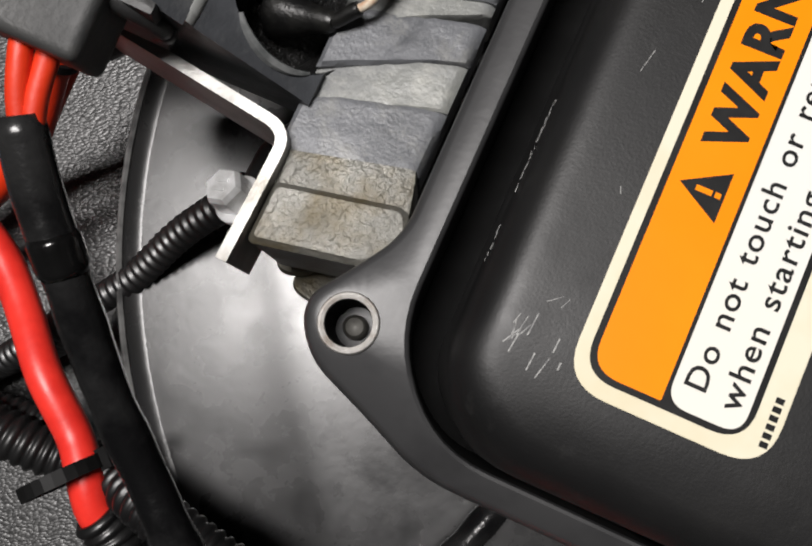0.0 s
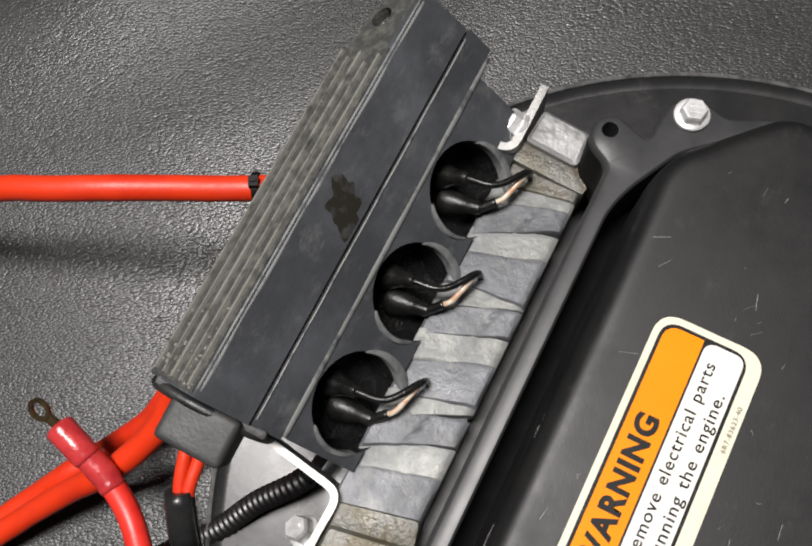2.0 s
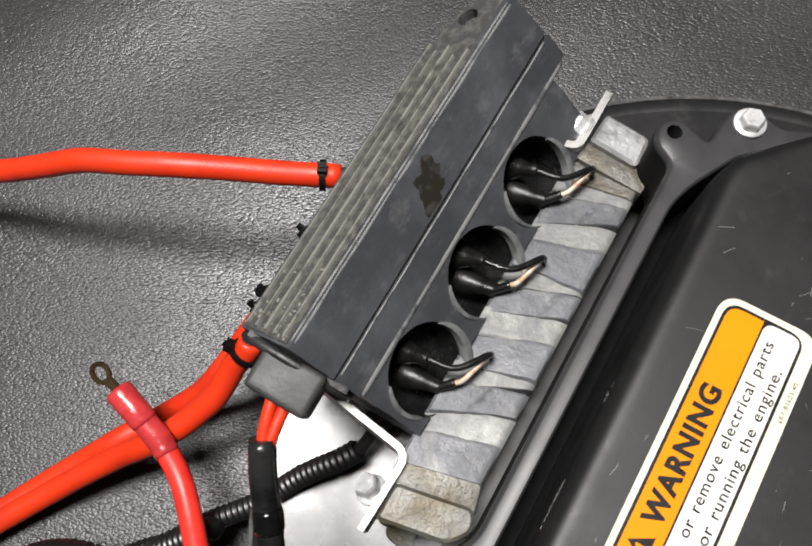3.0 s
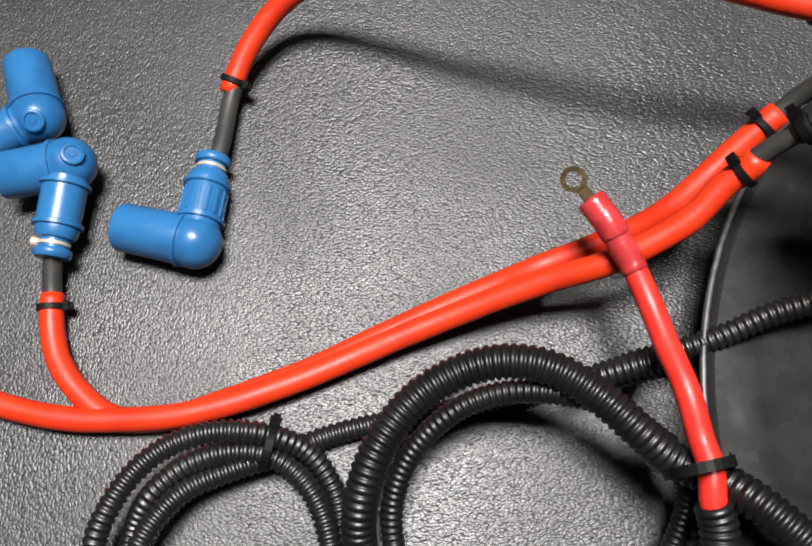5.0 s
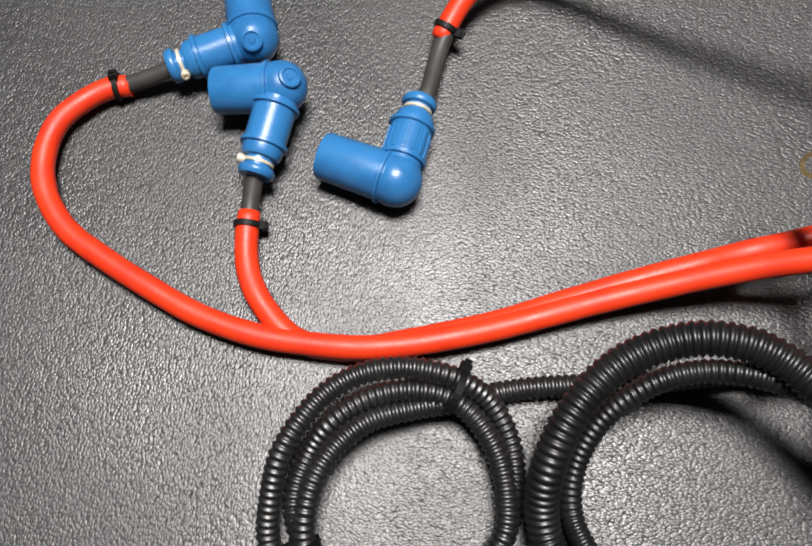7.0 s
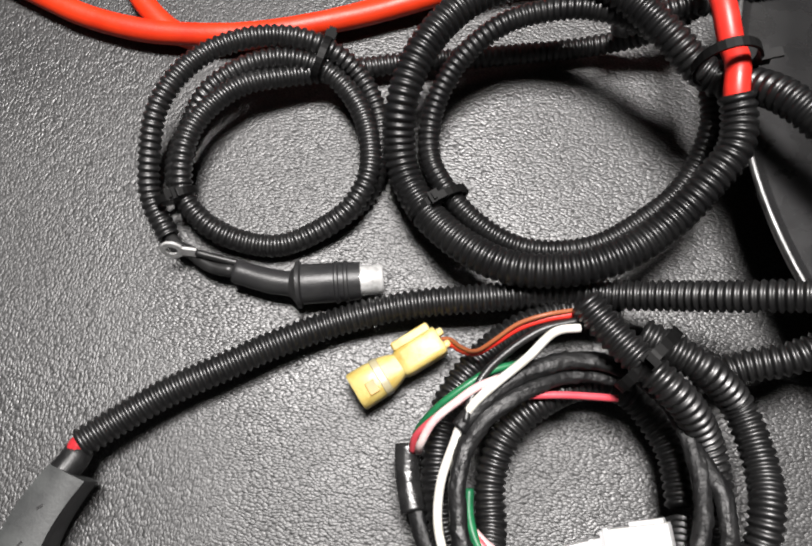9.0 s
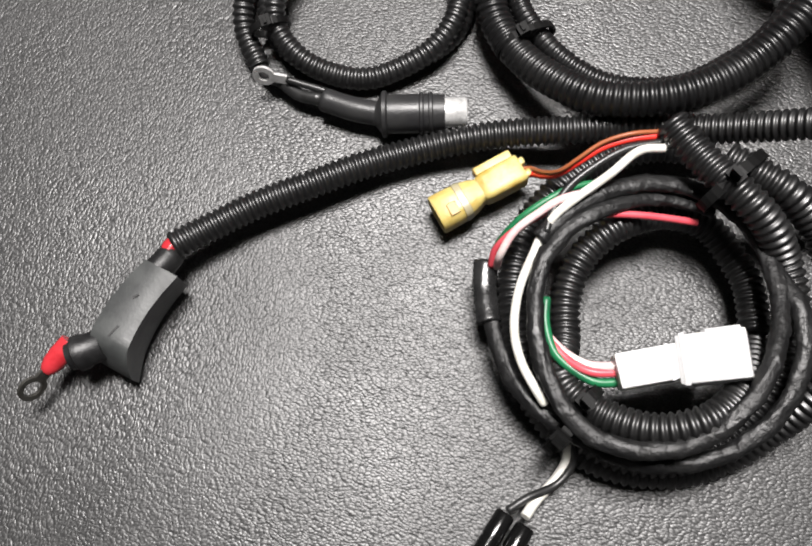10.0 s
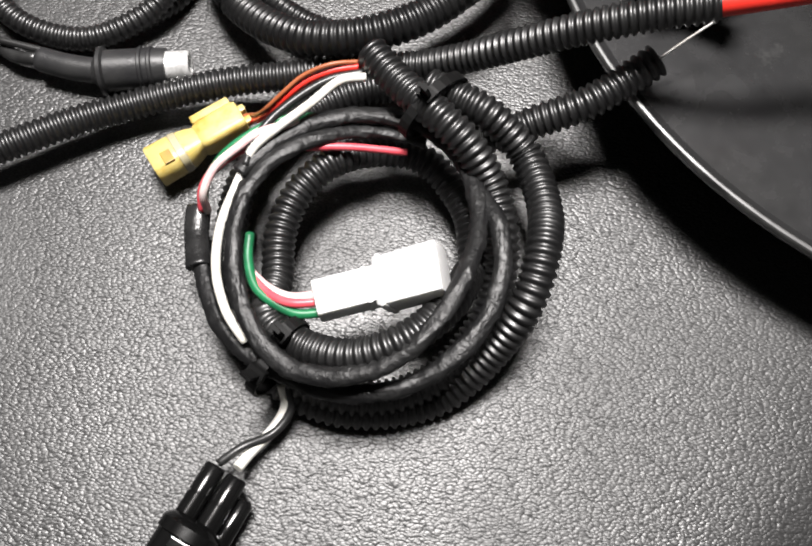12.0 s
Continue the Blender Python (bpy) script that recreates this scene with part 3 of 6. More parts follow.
# ---------------------------------------------------------------- mesh helpers
def finish(name, me, material, parent=None, label="", smooth=True):
    if smooth:
        me.shade_smooth()
    me.materials.append(material)
    ob = new(name, me)
    if parent is not None:
        ob.parent = parent
    if label:
        ob["label"] = label
    return ob


def part(name, bm, material, parent=None, label="", smooth=False, bevel=0.0, segments=2):
    if bevel > 0:
        edges = [e for e in bm.edges if e.is_manifold and e.calc_face_angle(0) > 0.5]
        bmesh.ops.bevel(bm, geom=edges, offset=bevel, segments=segments, profile=0.7, affect="EDGES", clamp_overlap=True)
    bmesh.ops.recalc_face_normals(bm, faces=bm.faces)
    me = bpy.data.meshes.new(name)
    bm.to_mesh(me)
    bm.free()
    ob = finish(name, me, material, parent, label, False)
    if smooth:
        me.shade_smooth()
        me.set_sharp_from_angle(angle=radians(35))
    return ob


def thing(name, label, category, group="", at=(0, 0, 0)):
    ob = new(name)
    ob.empty_display_size = 0.01
    ob.location = at
    return tagged(ob, label, category, group)


def mm(points):
    return [Vector(p) * 0.001 for p in points]


def spline(points, step):
    """A smooth path through the points (centripetal Catmull-Rom), in even steps of its length."""
    pts = [Vector(p) for p in points]
    if len(pts) == 2:
        dense = [pts[0].lerp(pts[1], i / 40) for i in range(41)]
    else:
        ends = [pts[0] * 2 - pts[1]] + pts + [pts[-1] * 2 - pts[-2]]
        dense = []
        for i in range(1, len(ends) - 2):
            p0, p1, p2, p3 = ends[i - 1 : i + 3]
            t0 = 0.0
            t1 = t0 + max((p1 - p0).length, 1e-6) ** 0.5
            t2 = t1 + max((p2 - p1).length, 1e-6) ** 0.5
            t3 = t2 + max((p3 - p2).length, 1e-6) ** 0.5
            for k in range(24):
                t = t1 + (t2 - t1) * k / 24
                a1 = p0 * ((t1 - t) / (t1 - t0)) + p1 * ((t - t0) / (t1 - t0))
                a2 = p1 * ((t2 - t) / (t2 - t1)) + p2 * ((t - t1) / (t2 - t1))
                a3 = p2 * ((t3 - t) / (t3 - t2)) + p3 * ((t - t2) / (t3 - t2))
                b1 = a1 * ((t2 - t) / (t2 - t0)) + a2 * ((t - t0) / (t2 - t0))
                b2 = a2 * ((t3 - t) / (t3 - t1)) + a3 * ((t - t1) / (t3 - t1))
                dense.append(b1 * ((t2 - t) / (t2 - t1)) + b2 * ((t - t1) / (t2 - t1)))
        dense.append(pts[-1])
    # two passes of smoothing take out small kinks between the given points
    arr = np.array([tuple(p) for p in dense])
    for _ in range(14):
        arr[1:-1] = arr[1:-1] * 0.5 + (arr[:-2] + arr[2:]) * 0.25
    seg = np.linalg.norm(np.diff(arr, axis=0), axis=1)
    dist = np.concatenate([[0], np.cumsum(seg)])
    n = max(int(round(dist[-1] / step)), 2)
    at = np.linspace(0, dist[-1], n + 1)
    return np.stack([np.interp(at, dist, arr[:, k]) for k in range(3)], axis=1)


def side_axes(path):
    """Tangent and two side directions along a path, without twist."""
    tang = np.gradient(path, axis=0)
    tang /= np.linalg.norm(tang, axis=1)[:, None]
    side = np.cross(tang[0], (0, 0, 1.0))
    if np.linalg.norm(side) < 1e-4:
        side = np.cross(tang[0], (1.0, 0, 0))
    sides = []
    for t in tang:
        side = side - t * np.dot(side, t)
        side /= np.linalg.norm(side)
        sides.append(side.copy())
    sides = np.array(sides)
    return tang, sides, np.cross(tang, sides)


def tube_mesh(name, path, radii, n=14, flat=1.0, caps=True):
    """Sweeps a round (or flattened) section of varying radius along a path."""
    tang, a, b = side_axes(path)
    radii = np.broadcast_to(np.asarray(radii, float), (len(path),))
    ang = np.linspace(0, 2 * math.pi, n, endpoint=False)
    ca, sa = np.cos(ang), np.sin(ang) * flat
    v = path[:, None] + radii[:, None, None] * (a[:, None] * ca[None, :, None] + b[:, None] * sa[None, :, None])
    verts = v.reshape(-1, 3).tolist()
    faces = []
    for i in range(len(path) - 1):
        for k in range(n):
            j = (k + 1) % n
            faces.append((i * n + k, (i + 1) * n + k, (i + 1) * n + j, i * n + j))
    if caps:
        faces.append(tuple(range(n)))
        faces.append(tuple(range(len(path) * n - 1, (len(path) - 1) * n - 1, -1)))
    me = bpy.data.meshes.new(name)
    me.from_pydata(verts, [], faces)
    me.shade_smooth()
    bm = bmesh.new()
    bm.from_mesh(me)
    bmesh.ops.recalc_face_normals(bm, faces=bm.faces)
    for f in bm.faces:
        if len(f.verts) > 4:
            f.smooth = False
    bm.to_mesh(me)
    bm.free()
    return me


def cable(name, points, r, material, parent, label="", wobble=0.0, step=0.0025, n=14, flat=1.0):
    """A plain round cable or sleeve through points in millimetres."""
    path = spline(mm(points), step)
    radii = np.full(len(path), r)
    if wobble:
        for i in range(len(path)):
            radii[i] *= 1 + wobble * noise.noise(Vector(path[i]) * 160)
    radii[0] *= 0.93
    radii[-1] *= 0.93
    return finish(name, tube_mesh(name, path, radii, n, flat), material, parent, label, False)


def taped(name, points, r, parent, label=""):
    """A loom wound with tape: flattened, uneven, with slanting overlaps and sharp wrinkles."""
    step = 0.0006
    path = spline(mm(points), step)
    tang, a, c = side_axes(path)
    n = 26
    verts, faces = [], []
    for i, p in enumerate(path):
        s = i * step
        lump = 0.09 * noise.noise(Vector((s * 70, 3.1, 0.4)))
        for k in range(n):
            ang = 2 * math.pi * k / n
            turn = (s / 0.011 + k / n) % 1.0
            slant = ang - s * 70
            q = Vector((math.cos(slant) * 2.3, math.sin(slant) * 2.3, s * 28))
            wrinkle = 0.26 * abs(noise.noise(q)) + 0.10 * noise.noise(q * 2.1 + Vector((7, 1, 2)))
            rr = r * (0.90 + lump + 0.15 * turn ** 3 + wrinkle)
            verts.append(tuple(p + rr * (a[i] * math.cos(ang) + c[i] * math.sin(ang) * 0.62)))
    for i in range(len(path) - 1):
        for k in range(n):
            j = (k + 1) % n
            faces.append((i * n + k, (i + 1) * n + k, (i + 1) * n + j, i * n + j))
    faces.append(tuple(range(n)))
    faces.append(tuple(range(len(path) * n - 1, (len(path) - 1) * n - 1, -1)))
    me = bpy.data.meshes.new(name)
    me.from_pydata(verts, [], faces)
    me.shade_smooth()
    bm = bmesh.new()
    bm.from_mesh(me)
    bmesh.ops.recalc_face_normals(bm, faces=bm.faces)
    bm.to_mesh(me)
    bm.free()
    return finish(name, me, TAPE, parent, label, False)


def conduit(name, points, r, pitch, parent, label="", n=14, crisp=False):
    """Corrugated tube: round ridges with grooves between them, open at both ends; crisp ones have narrow deep ridges."""
    path = spline(mm(points), pitch / 6)
    depth = r * (0.20 if crisp else 0.15)
    wave = (0.0, 0.34, 0.88, 1.0, 0.88, 0.34) if crisp else (0.0, 0.40, 0.90, 1.0, 0.93, 0.48)
    radii = np.array([r - depth + depth * wave[i % 6] for i in range(len(path))])
    tang, _, _ = side_axes(path)
    inner = [path[0] + tang[0] * d for d in (0.006, 0.0)]
    outer = [path[-1] - tang[-1] * d for d in (0.0, 0.006)]
    path = np.concatenate([inner, path, outer])
    radii = np.concatenate([[r * 0.66, r * 0.7], radii, [r * 0.7, r * 0.66]])
    tang2 = np.concatenate([[tang[0]] * 2, tang, [tang[-1]] * 2])
    return finish(name, swept(name, path, tang2, radii, n), CONDUIT_CRISP if crisp else CONDUIT, parent, label, False)


def swept(name, path, tang, radii, n):
    side = np.cross(tang[0], (0, 0, 1.0))
    if np.linalg.norm(side) < 1e-4:
        side = np.array((1.0, 0, 0))
    verts, faces = [], []
    ang = np.linspace(0, 2 * math.pi, n, endpoint=False)
    for p, t, r in zip(path, tang, radii):
        side = side - t * np.dot(side, t)
        side /= np.linalg.norm(side)
        up = np.cross(t, side)
        verts += (p + r * (np.cos(ang)[:, None] * side + np.sin(ang)[:, None] * up)).tolist()
    for i in range(len(path) - 1):
        for k in range(n):
            j = (k + 1) % n
            faces.append((i * n + k, i * n + j, (i + 1) * n + j, (i + 1) * n + k))
    faces.append(tuple(range(n - 1, -1, -1)))
    faces.append(tuple(range((len(path) - 1) * n, len(path) * n)))
    me = bpy.data.meshes.new(name)
    me.from_pydata(verts, [], faces)
    me.shade_smooth()
    return me


def axes_to(direction, up=(0, 0, 1)):
    """A turn whose z axis is the direction and whose x axis lies as near to up as it can."""
    z = Vector(direction).normalized()
    x = Vector(up) - z * z.dot(Vector(up))
    if x.length < 1e-4:
        x = Vector((1, 0, 0)) - z * z.x
    x.normalize()
    y = z.cross(x)
    return Matrix((x, y, z)).transposed().to_4x4()


def lathe(name, profile, origin, direction, material, parent, label="", n=28, up=(0, 0, 1), open_start=False):
    """A turned body: profile of (distance along the axis, radius) in millimetres."""
    m = Matrix.Translation(origin) @ axes_to(direction, up)
    verts, faces = [], []
    for d, r in profile:
        for k in range(n):
            a = 2 * math.pi * k / n
            verts.append(tuple(m @ (Vector((r * math.cos(a), r * math.sin(a), d)) * 0.001)))
    for i in range(len(profile) - 1):
        for k in range(n):
            j = (k + 1) % n
            faces.append((i * n + k, i * n + j, (i + 1) * n + j, (i + 1) * n + k))
    if not open_start:
        faces.append(tuple(range(n - 1, -1, -1)))
    faces.append(tuple(range((len(profile) - 1) * n, len(profile) * n)))
    me = bpy.data.meshes.new(name)
    me.from_pydata(verts, [], faces)
    bm = bmesh.new()
    bm.from_mesh(me)
    bmesh.ops.recalc_face_normals(bm, faces=bm.faces)
    bm.to_mesh(me)
    bm.free()
    me.shade_smooth()
    me.set_sharp_from_angle(angle=radians(40))
    return finish(name, me, material, parent, label, False)


def block(bm, size, m):
    """Adds a box of that size at the pose m."""
    made = bmesh.ops.create_cube(bm, size=1.0, matrix=m @ Matrix.Diagonal((*size, 1)))
    return made["verts"]


def cable_tie(parent, centre, along, ra, rb, head_dir, material=None, tail=0.004, width=0.0024, label=""):
    """A nylon strap round a bundle (half widths ra across, rb upwards) with its ratchet head and cut tail, as one part."""
    m = Matrix.Translation(centre) @ axes_to(along)
    inv = m.to_3x3().transposed()
    hd = inv @ Vector(head_dir)
    hd.z = 0
    hd.normalize()
    bm = bmesh.new()
    n = 28
    rings = []
    for k in range(n):
        a = 2 * math.pi * k / n
        c, s = math.cos(a), math.sin(a)
        row = []
        for out, w in ((0.0, -1), (0.0009, -1), (0.0009, 1), (0.0, 1)):
            row.append(bm.verts.new(m @ Vector(((rb + out) * c, (ra + out) * s, w * width / 2))))
        rings.append(row)
    for k in range(n):
        r0, r1 = rings[k], rings[(k + 1) % n]
        for q in range(4):
            bm.faces.new((r0[q], r0[(q + 1) % 4], r1[(q + 1) % 4], r1[q]))
    far = 1 / math.sqrt((hd.x / rb) ** 2 + (hd.y / ra) ** 2)
    side = Vector((-hd.y, hd.x, 0))
    hm = Matrix((side, Vector((0, 0, 1)), hd)).transposed().to_4x4()
    block(bm, (0.0034, width * 1.5, 0.0026), m @ Matrix.Translation(hd * (far + 0.0014)) @ hm)
    block(bm, (0.0010, width, tail), m @ Matrix.Translation(hd * (far + 0.0026 + tail / 2)) @ hm)
    return part("cable_tie", bm, material or TIE_BLACK, parent, label)


def rounded(corners, seg=6):
    """Corners (x, y, radius) of an outline turned into points with rounded corners, the same count for each corner."""
    out = []
    n = len(corners)
    for i in range(n):
        x, y, r = corners[i]
        p = Vector((x, y))
        a = Vector(corners[i - 1][:2]) - p
        b = Vector(corners[(i + 1) % n][:2]) - p
        r = min(r, a.length * 0.48, b.length * 0.48)
        q0, q1 = p + a.normalized() * r, p + b.normalized() * r
        for k in range(seg + 1):
            t = k / seg
            out.append(q0 * (1 - t) ** 2 + p * 2 * t * (1 - t) + q1 * t * t)
    return out


def inset(corners, d):
    """The outline moved inwards by d (corners listed clockwise or not, by its signed area)."""
    n = len(corners)
    area = sum(corners[i - 1][0] * corners[i][1] - corners[i][0] * corners[i - 1][1] for i in range(n))
    s = 1 if area > 0 else -1
    out = []
    for i in range(n):
        p, a, b = Vector(corners[i][:2]), Vector(corners[i - 1][:2]), Vector(corners[(i + 1) % n][:2])
        e0, e1 = (p - a).normalized(), (b - p).normalized()
        n0, n1 = Vector((-e0.y, e0.x)) * s, Vector((-e1.y, e1.x)) * s
        k = d / max(1 + n0.dot(n1), 0.3)
        q = p + (n0 + n1) * k
        out.append((q.x, q.y, max(corners[i][2] - d * 0.5, corners[i][2] * 0.3)))
    return out


def loft(rings, close_bottom=True, close_top=True):
    """A bmesh skin over rings of points of the same count, each (points, height), in millimetres."""
    bm = bmesh.new()
    rows = [[bm.verts.new((p[0] * 0.001, p[1] * 0.001, z * 0.001)) for p in pts] for pts, z in rings]
    for r0, r1 in zip(rows[:-1], rows[1:]):
        n = len(r0)
        for k in range(n):
            bm.faces.new((r0[k], r0[(k + 1) % n], r1[(k + 1) % n], r1[k]))
    if close_bottom:
        bm.faces.new(list(reversed(rows[0])))
    if close_top:
        bm.faces.new(rows[-1])
    return bm


def cut(ob, cutters):
    """Cuts the cutters out of a mesh object for good, and removes them."""
    bpy.context.view_layer.update()
    for c in cutters:
        c.matrix_world = ob.matrix_world
        mod = ob.modifiers.new("cut", "BOOLEAN")
        mod.operation, mod.object, mod.solver = "DIFFERENCE", c, "EXACT"
    bpy.context.view_layer.update()
    me = bpy.data.meshes.new_from_object(ob.evaluated_get(bpy.context.evaluated_depsgraph_get()))
    ob.modifiers.clear()
    old, ob.data = ob.data, me
    for c in cutters:
        bpy.data.objects.remove(c)
    bpy.data.meshes.remove(old)
    me.set_sharp_from_angle(angle=radians(35))
    return ob


# ---------------------------------------------------------------- the setting
def build_leather():
    n, half = 300, 1.15
    bm = bmesh.new()
    bmesh.ops.create_grid(bm, x_segments=n, y_segments=n, size=half)
    for v in bm.verts:
        x, y = v.co.x + 0.1, v.co.y + 0.1
        far = min(max((y - 0.30) / 0.12, 0), 1) * min(max((0.85 - y) / 0.25, 0), 1)
        fold = math.sin((y - 0.42 * x) * 42.0 + 1.2 * noise.noise(Vector((x * 4, y * 4, 0)))) * 0.0045
        d = min(max(((x - 0.245) * 0.74 - (y + 0.072) * 0.67) / 0.07, 0), 1)
        drop = 0.013 * d * d * (3 - 2 * d) * min(max((0.02 - y) / 0.05, 0), 1)
        v.co = (x, y, -0.0006 - drop + far * fold + 0.0006 * noise.noise(Vector((x * 14, y * 14, 3.0))))
    ob = part("ground", bm, LEATHER)
    ob.data.shade_smooth()
    tagged(ob, "grey-black grained leather covering, soft low folds", "leather", kind="structure")


def build_room():
    # unseen surfaces added to close the room, kept dark to hold down bounce
    specs = (("wall_north", (0.1, 1.3, 0.85), (2.5, 0.1, 1.9)), ("wall_south", (0.1, -1.1, 0.85), (2.5, 0.1, 1.9)),
             ("wall_east", (1.3, 0.1, 0.85), (0.1, 2.3, 1.9)), ("wall_west", (-1.1, 0.1, 0.85), (0.1, 2.3, 1.9)),
             ("ceiling", (0.1, 0.1, 1.85), (2.5, 2.5, 0.1)), ("floor", (0.1, 0.1, -0.10), (2.5, 2.5, 0.1)))
    for name, at, size in specs:
        bm = bmesh.new()
        block(bm, size, Matrix.Translation(at))
        tagged(part(name, bm, WALL), "unseen plain room surface, kept dark to limit bounced light", name.split("_")[0], kind="structure")


build_leather()
build_room()

# ---------------------------------------------------------------- round tray
TRAY = Vector((TRAY_X, TRAY_Y, 0))


def build_tray():
    base = thing("round_tray", "glossy black moulded plastic round cover lying open side up", "engine cover", at=TRAY)
    R = TRAY_R
    outer = [(0.0, R - 22), (4, R - 18), (16, R - 8), (24, R - 2.5), (TRAY_H - 4, R - 0.6), (TRAY_H - 3, R - 0.6)]
    lip = [(TRAY_H - 3.2, R - 0.8), (TRAY_H - 2.6, R - 0.1), (TRAY_H - 1, R + 0.2), (TRAY_H - 0.2, R - 0.2), (TRAY_H, R - 0.8), (TRAY_H - 0.4, R - 1.4), (TRAY_H - 3.2, R - 1.8)]
    inner = [(TRAY_H - 1.2, R - 1.5), (TRAY_H - 2.2, R - 2.6), (TRAY_H - 3.0, R - 5), (TRAY_H - 3.7, R - 16), (TRAY_H - 4.2, R - 40), (TRAY_H - 4.6, R - 80), (TRAY_H - 4.6, 20)]
    lathe("wall", outer, Vector((0, 0, 0.0005)), (0, 0, 1), DISH, base, n=128)
    # paler lip colour stands in for the highlight along the edge
    lathe("lip", lip, Vector((0, 0, 0.0005)), (0, 0, 1), LIP_HIGHLIGHT, base, "pale rim edge, highlight put into its colour", n=128)
    lathe("floor_pan", inner, Vector((0, 0, 0.0005)), (0, 0, 1), DISH, base, n=128, open_start=True)
    for k, (x, y, turn, ln) in enumerate(((-0.1330, -0.0125, 62, 3.0), (-0.1312, -0.0110, 66, 4.6), (-0.1290, -0.0122, 58, 2.4), (-0.094, -0.035, 20, 6.0), (-0.090, -0.031, 26, 3.0))):
        bm = bmesh.new()
        block(bm, (ln * 0.001, 0.0007, 0.0002), Matrix.Translation(base.location + Vector((x, y, TRAY_H * 0.001 - (0.0033 if k < 3 else 0.0037)))) @ pose(0, 0, 0, 0, 0, turn))
        ob = part("scuff", bm, SCUFF, None, "pale scuff")
        ob.parent = base
        ob.matrix_parent_inverse = Matrix.Translation(-base.location)
    return base


tray = build_tray()

# ---------------------------------------------------------------- electrical box: local axes x across, y along, z up
BOX = pose(0.2235, 0.1211, 0.0015, -2.25, -0.72, -35.0) @ Matrix.Scale(0.914, 4)


def box_thing(name, label, category, group=""):
    ob = thing(name, label, category, group)
    ob.matrix_world = BOX
    return ob


def fall_away(y, start, k):
    """How far a moulding drops, in metres, past the line where it curves down at its near end (millimetres in)."""
    return k * max(start - y, 0.0) ** 2 * 0.001


def lid_drop(y):
    """How far the lid turns over towards its near edge."""
    return fall_away(y, 4.0, 0.026)


def build_box():
    box = box_thing("electrical_box", "scuffed black plastic electrical box with moulded rim and warning label", "electrical box")
    outer = [(1.6, 128, 3), (1.6, 14, 6), (-2.5, 7.5, 4), (-7.6, 0.5, 6), (-3.5, -6.5, 5), (7, -10.8, 6), (17, -15.6, 6), (98, -16, 8), (98, 160, 8), (40, 160, 6), (30.5, 156.5, 4), (24, 153.4, 3),
             (18.5, 155.4, 5), (10.8, 154.4, 5), (8.6, 148, 4), (8.2, 139.2, 4), (2.6, 141.2, 4), (-1.6, 143, 4), (-6.6, 139.4, 4.5), (-5.8, 132.2, 4)]
    inner = [(6.9, 117, 6), (6.9, 1, 10), (17.4, -10.6, 9), (93, -11, 6), (93, 155.5, 6), (36, 155.5, 5), (16.8, 139.0, 3), (9.4, 125, 6)]
    # rim: a flat ring with ears, wall down the outside
    bm = bmesh.new()
    oo, ii = rounded(outer), rounded(inner)
    top, bot = 0.126, 0.1
    loops = {}
    for key, pts, z in (("o1", [(p.x, p.y) for p in rounded(inset(outer, 1.3))], top), ("o3", [(p.x, p.y) for p in rounded(inset(outer, 0.8))], top - 0.0003),
                        ("o2", [(p.x, p.y) for p in rounded(inset(outer, 0.3))], top - 0.0010), ("o0", [(p.x, p.y) for p in oo], top - 0.0022), ("ob", [(p.x, p.y) for p in oo], bot),
                        ("i1", [(p.x, p.y) for p in rounded(inset(inner, -0.7))], top), ("i2", [(p.x, p.y) for p in rounded(inset(inner, -0.25))], top - 0.0004), ("i0", [(p.x, p.y) for p in ii], top - 0.0012), ("ib", [(p.x, p.y) for p in ii], 0.0965)):
        loops[key] = [bm.verts.new((x * 0.001, y * 0.001, z)) for x, y in pts]
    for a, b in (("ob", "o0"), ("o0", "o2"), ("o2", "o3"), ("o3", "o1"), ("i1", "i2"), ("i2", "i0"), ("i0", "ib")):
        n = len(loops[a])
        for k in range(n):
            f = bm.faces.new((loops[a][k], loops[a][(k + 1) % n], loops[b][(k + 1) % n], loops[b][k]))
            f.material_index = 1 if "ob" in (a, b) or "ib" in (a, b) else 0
    edges = []
    for key in ("o1", "i1"):
        n = len(loops[key])
        for k in range(n):
            e = bm.edges.get((loops[key][k], loops[key][(k + 1) % n]))
            edges.append(e)
    for x, y, r in ((0, 0, 4.25), (-1.6, 137.6, 2.2)):
        ring = [[bm.verts.new(((x + r * math.cos(k * math.pi / 12)) * 0.001, (y + r * math.sin(k * math.pi / 12)) * 0.001, z)) for k in range(24)] for z in (top, top - 0.012)]
        for k in range(24):
            f = bm.faces.new((ring[0][k], ring[0][(k + 1) % 24], ring[1][(k + 1) % 24], ring[1][k]))
            edges.append(bm.edges.get((ring[0][k], ring[0][(k + 1) % 24])))
        bm.faces.new(ring[1])
    bmesh.ops.triangle_fill(bm, edges=edges, use_beauty=True)
    bm.faces.new(loops["ib"])
    bmesh.ops.triangulate(bm, faces=[f for f in bm.faces if len(f.verts) > 4])
    for v in bm.verts:
        if v.co.z > 0.11:
            v.co.z -= fall_away(v.co.y * 1000, 1.0, 0.026)
    rim = part("rim", bm, RIM_PLASTIC, box, "satin black moulded rim, shade painted on sides, screw ears", smooth=True)
    # second slot puts shade into the colour of the rim's side faces
    rim.data.materials.append(SHADE_BLACK)
    # the case under the rim
    low = [(x, y, r) for x, y, r in ((9, 150, 6), (9, -8, 8), (94, -8, 8), (94, 152, 8))]
    part("case", loft([(rounded(low), 13), (rounded(low), 95)]), BOX_PLASTIC, box, smooth=True)
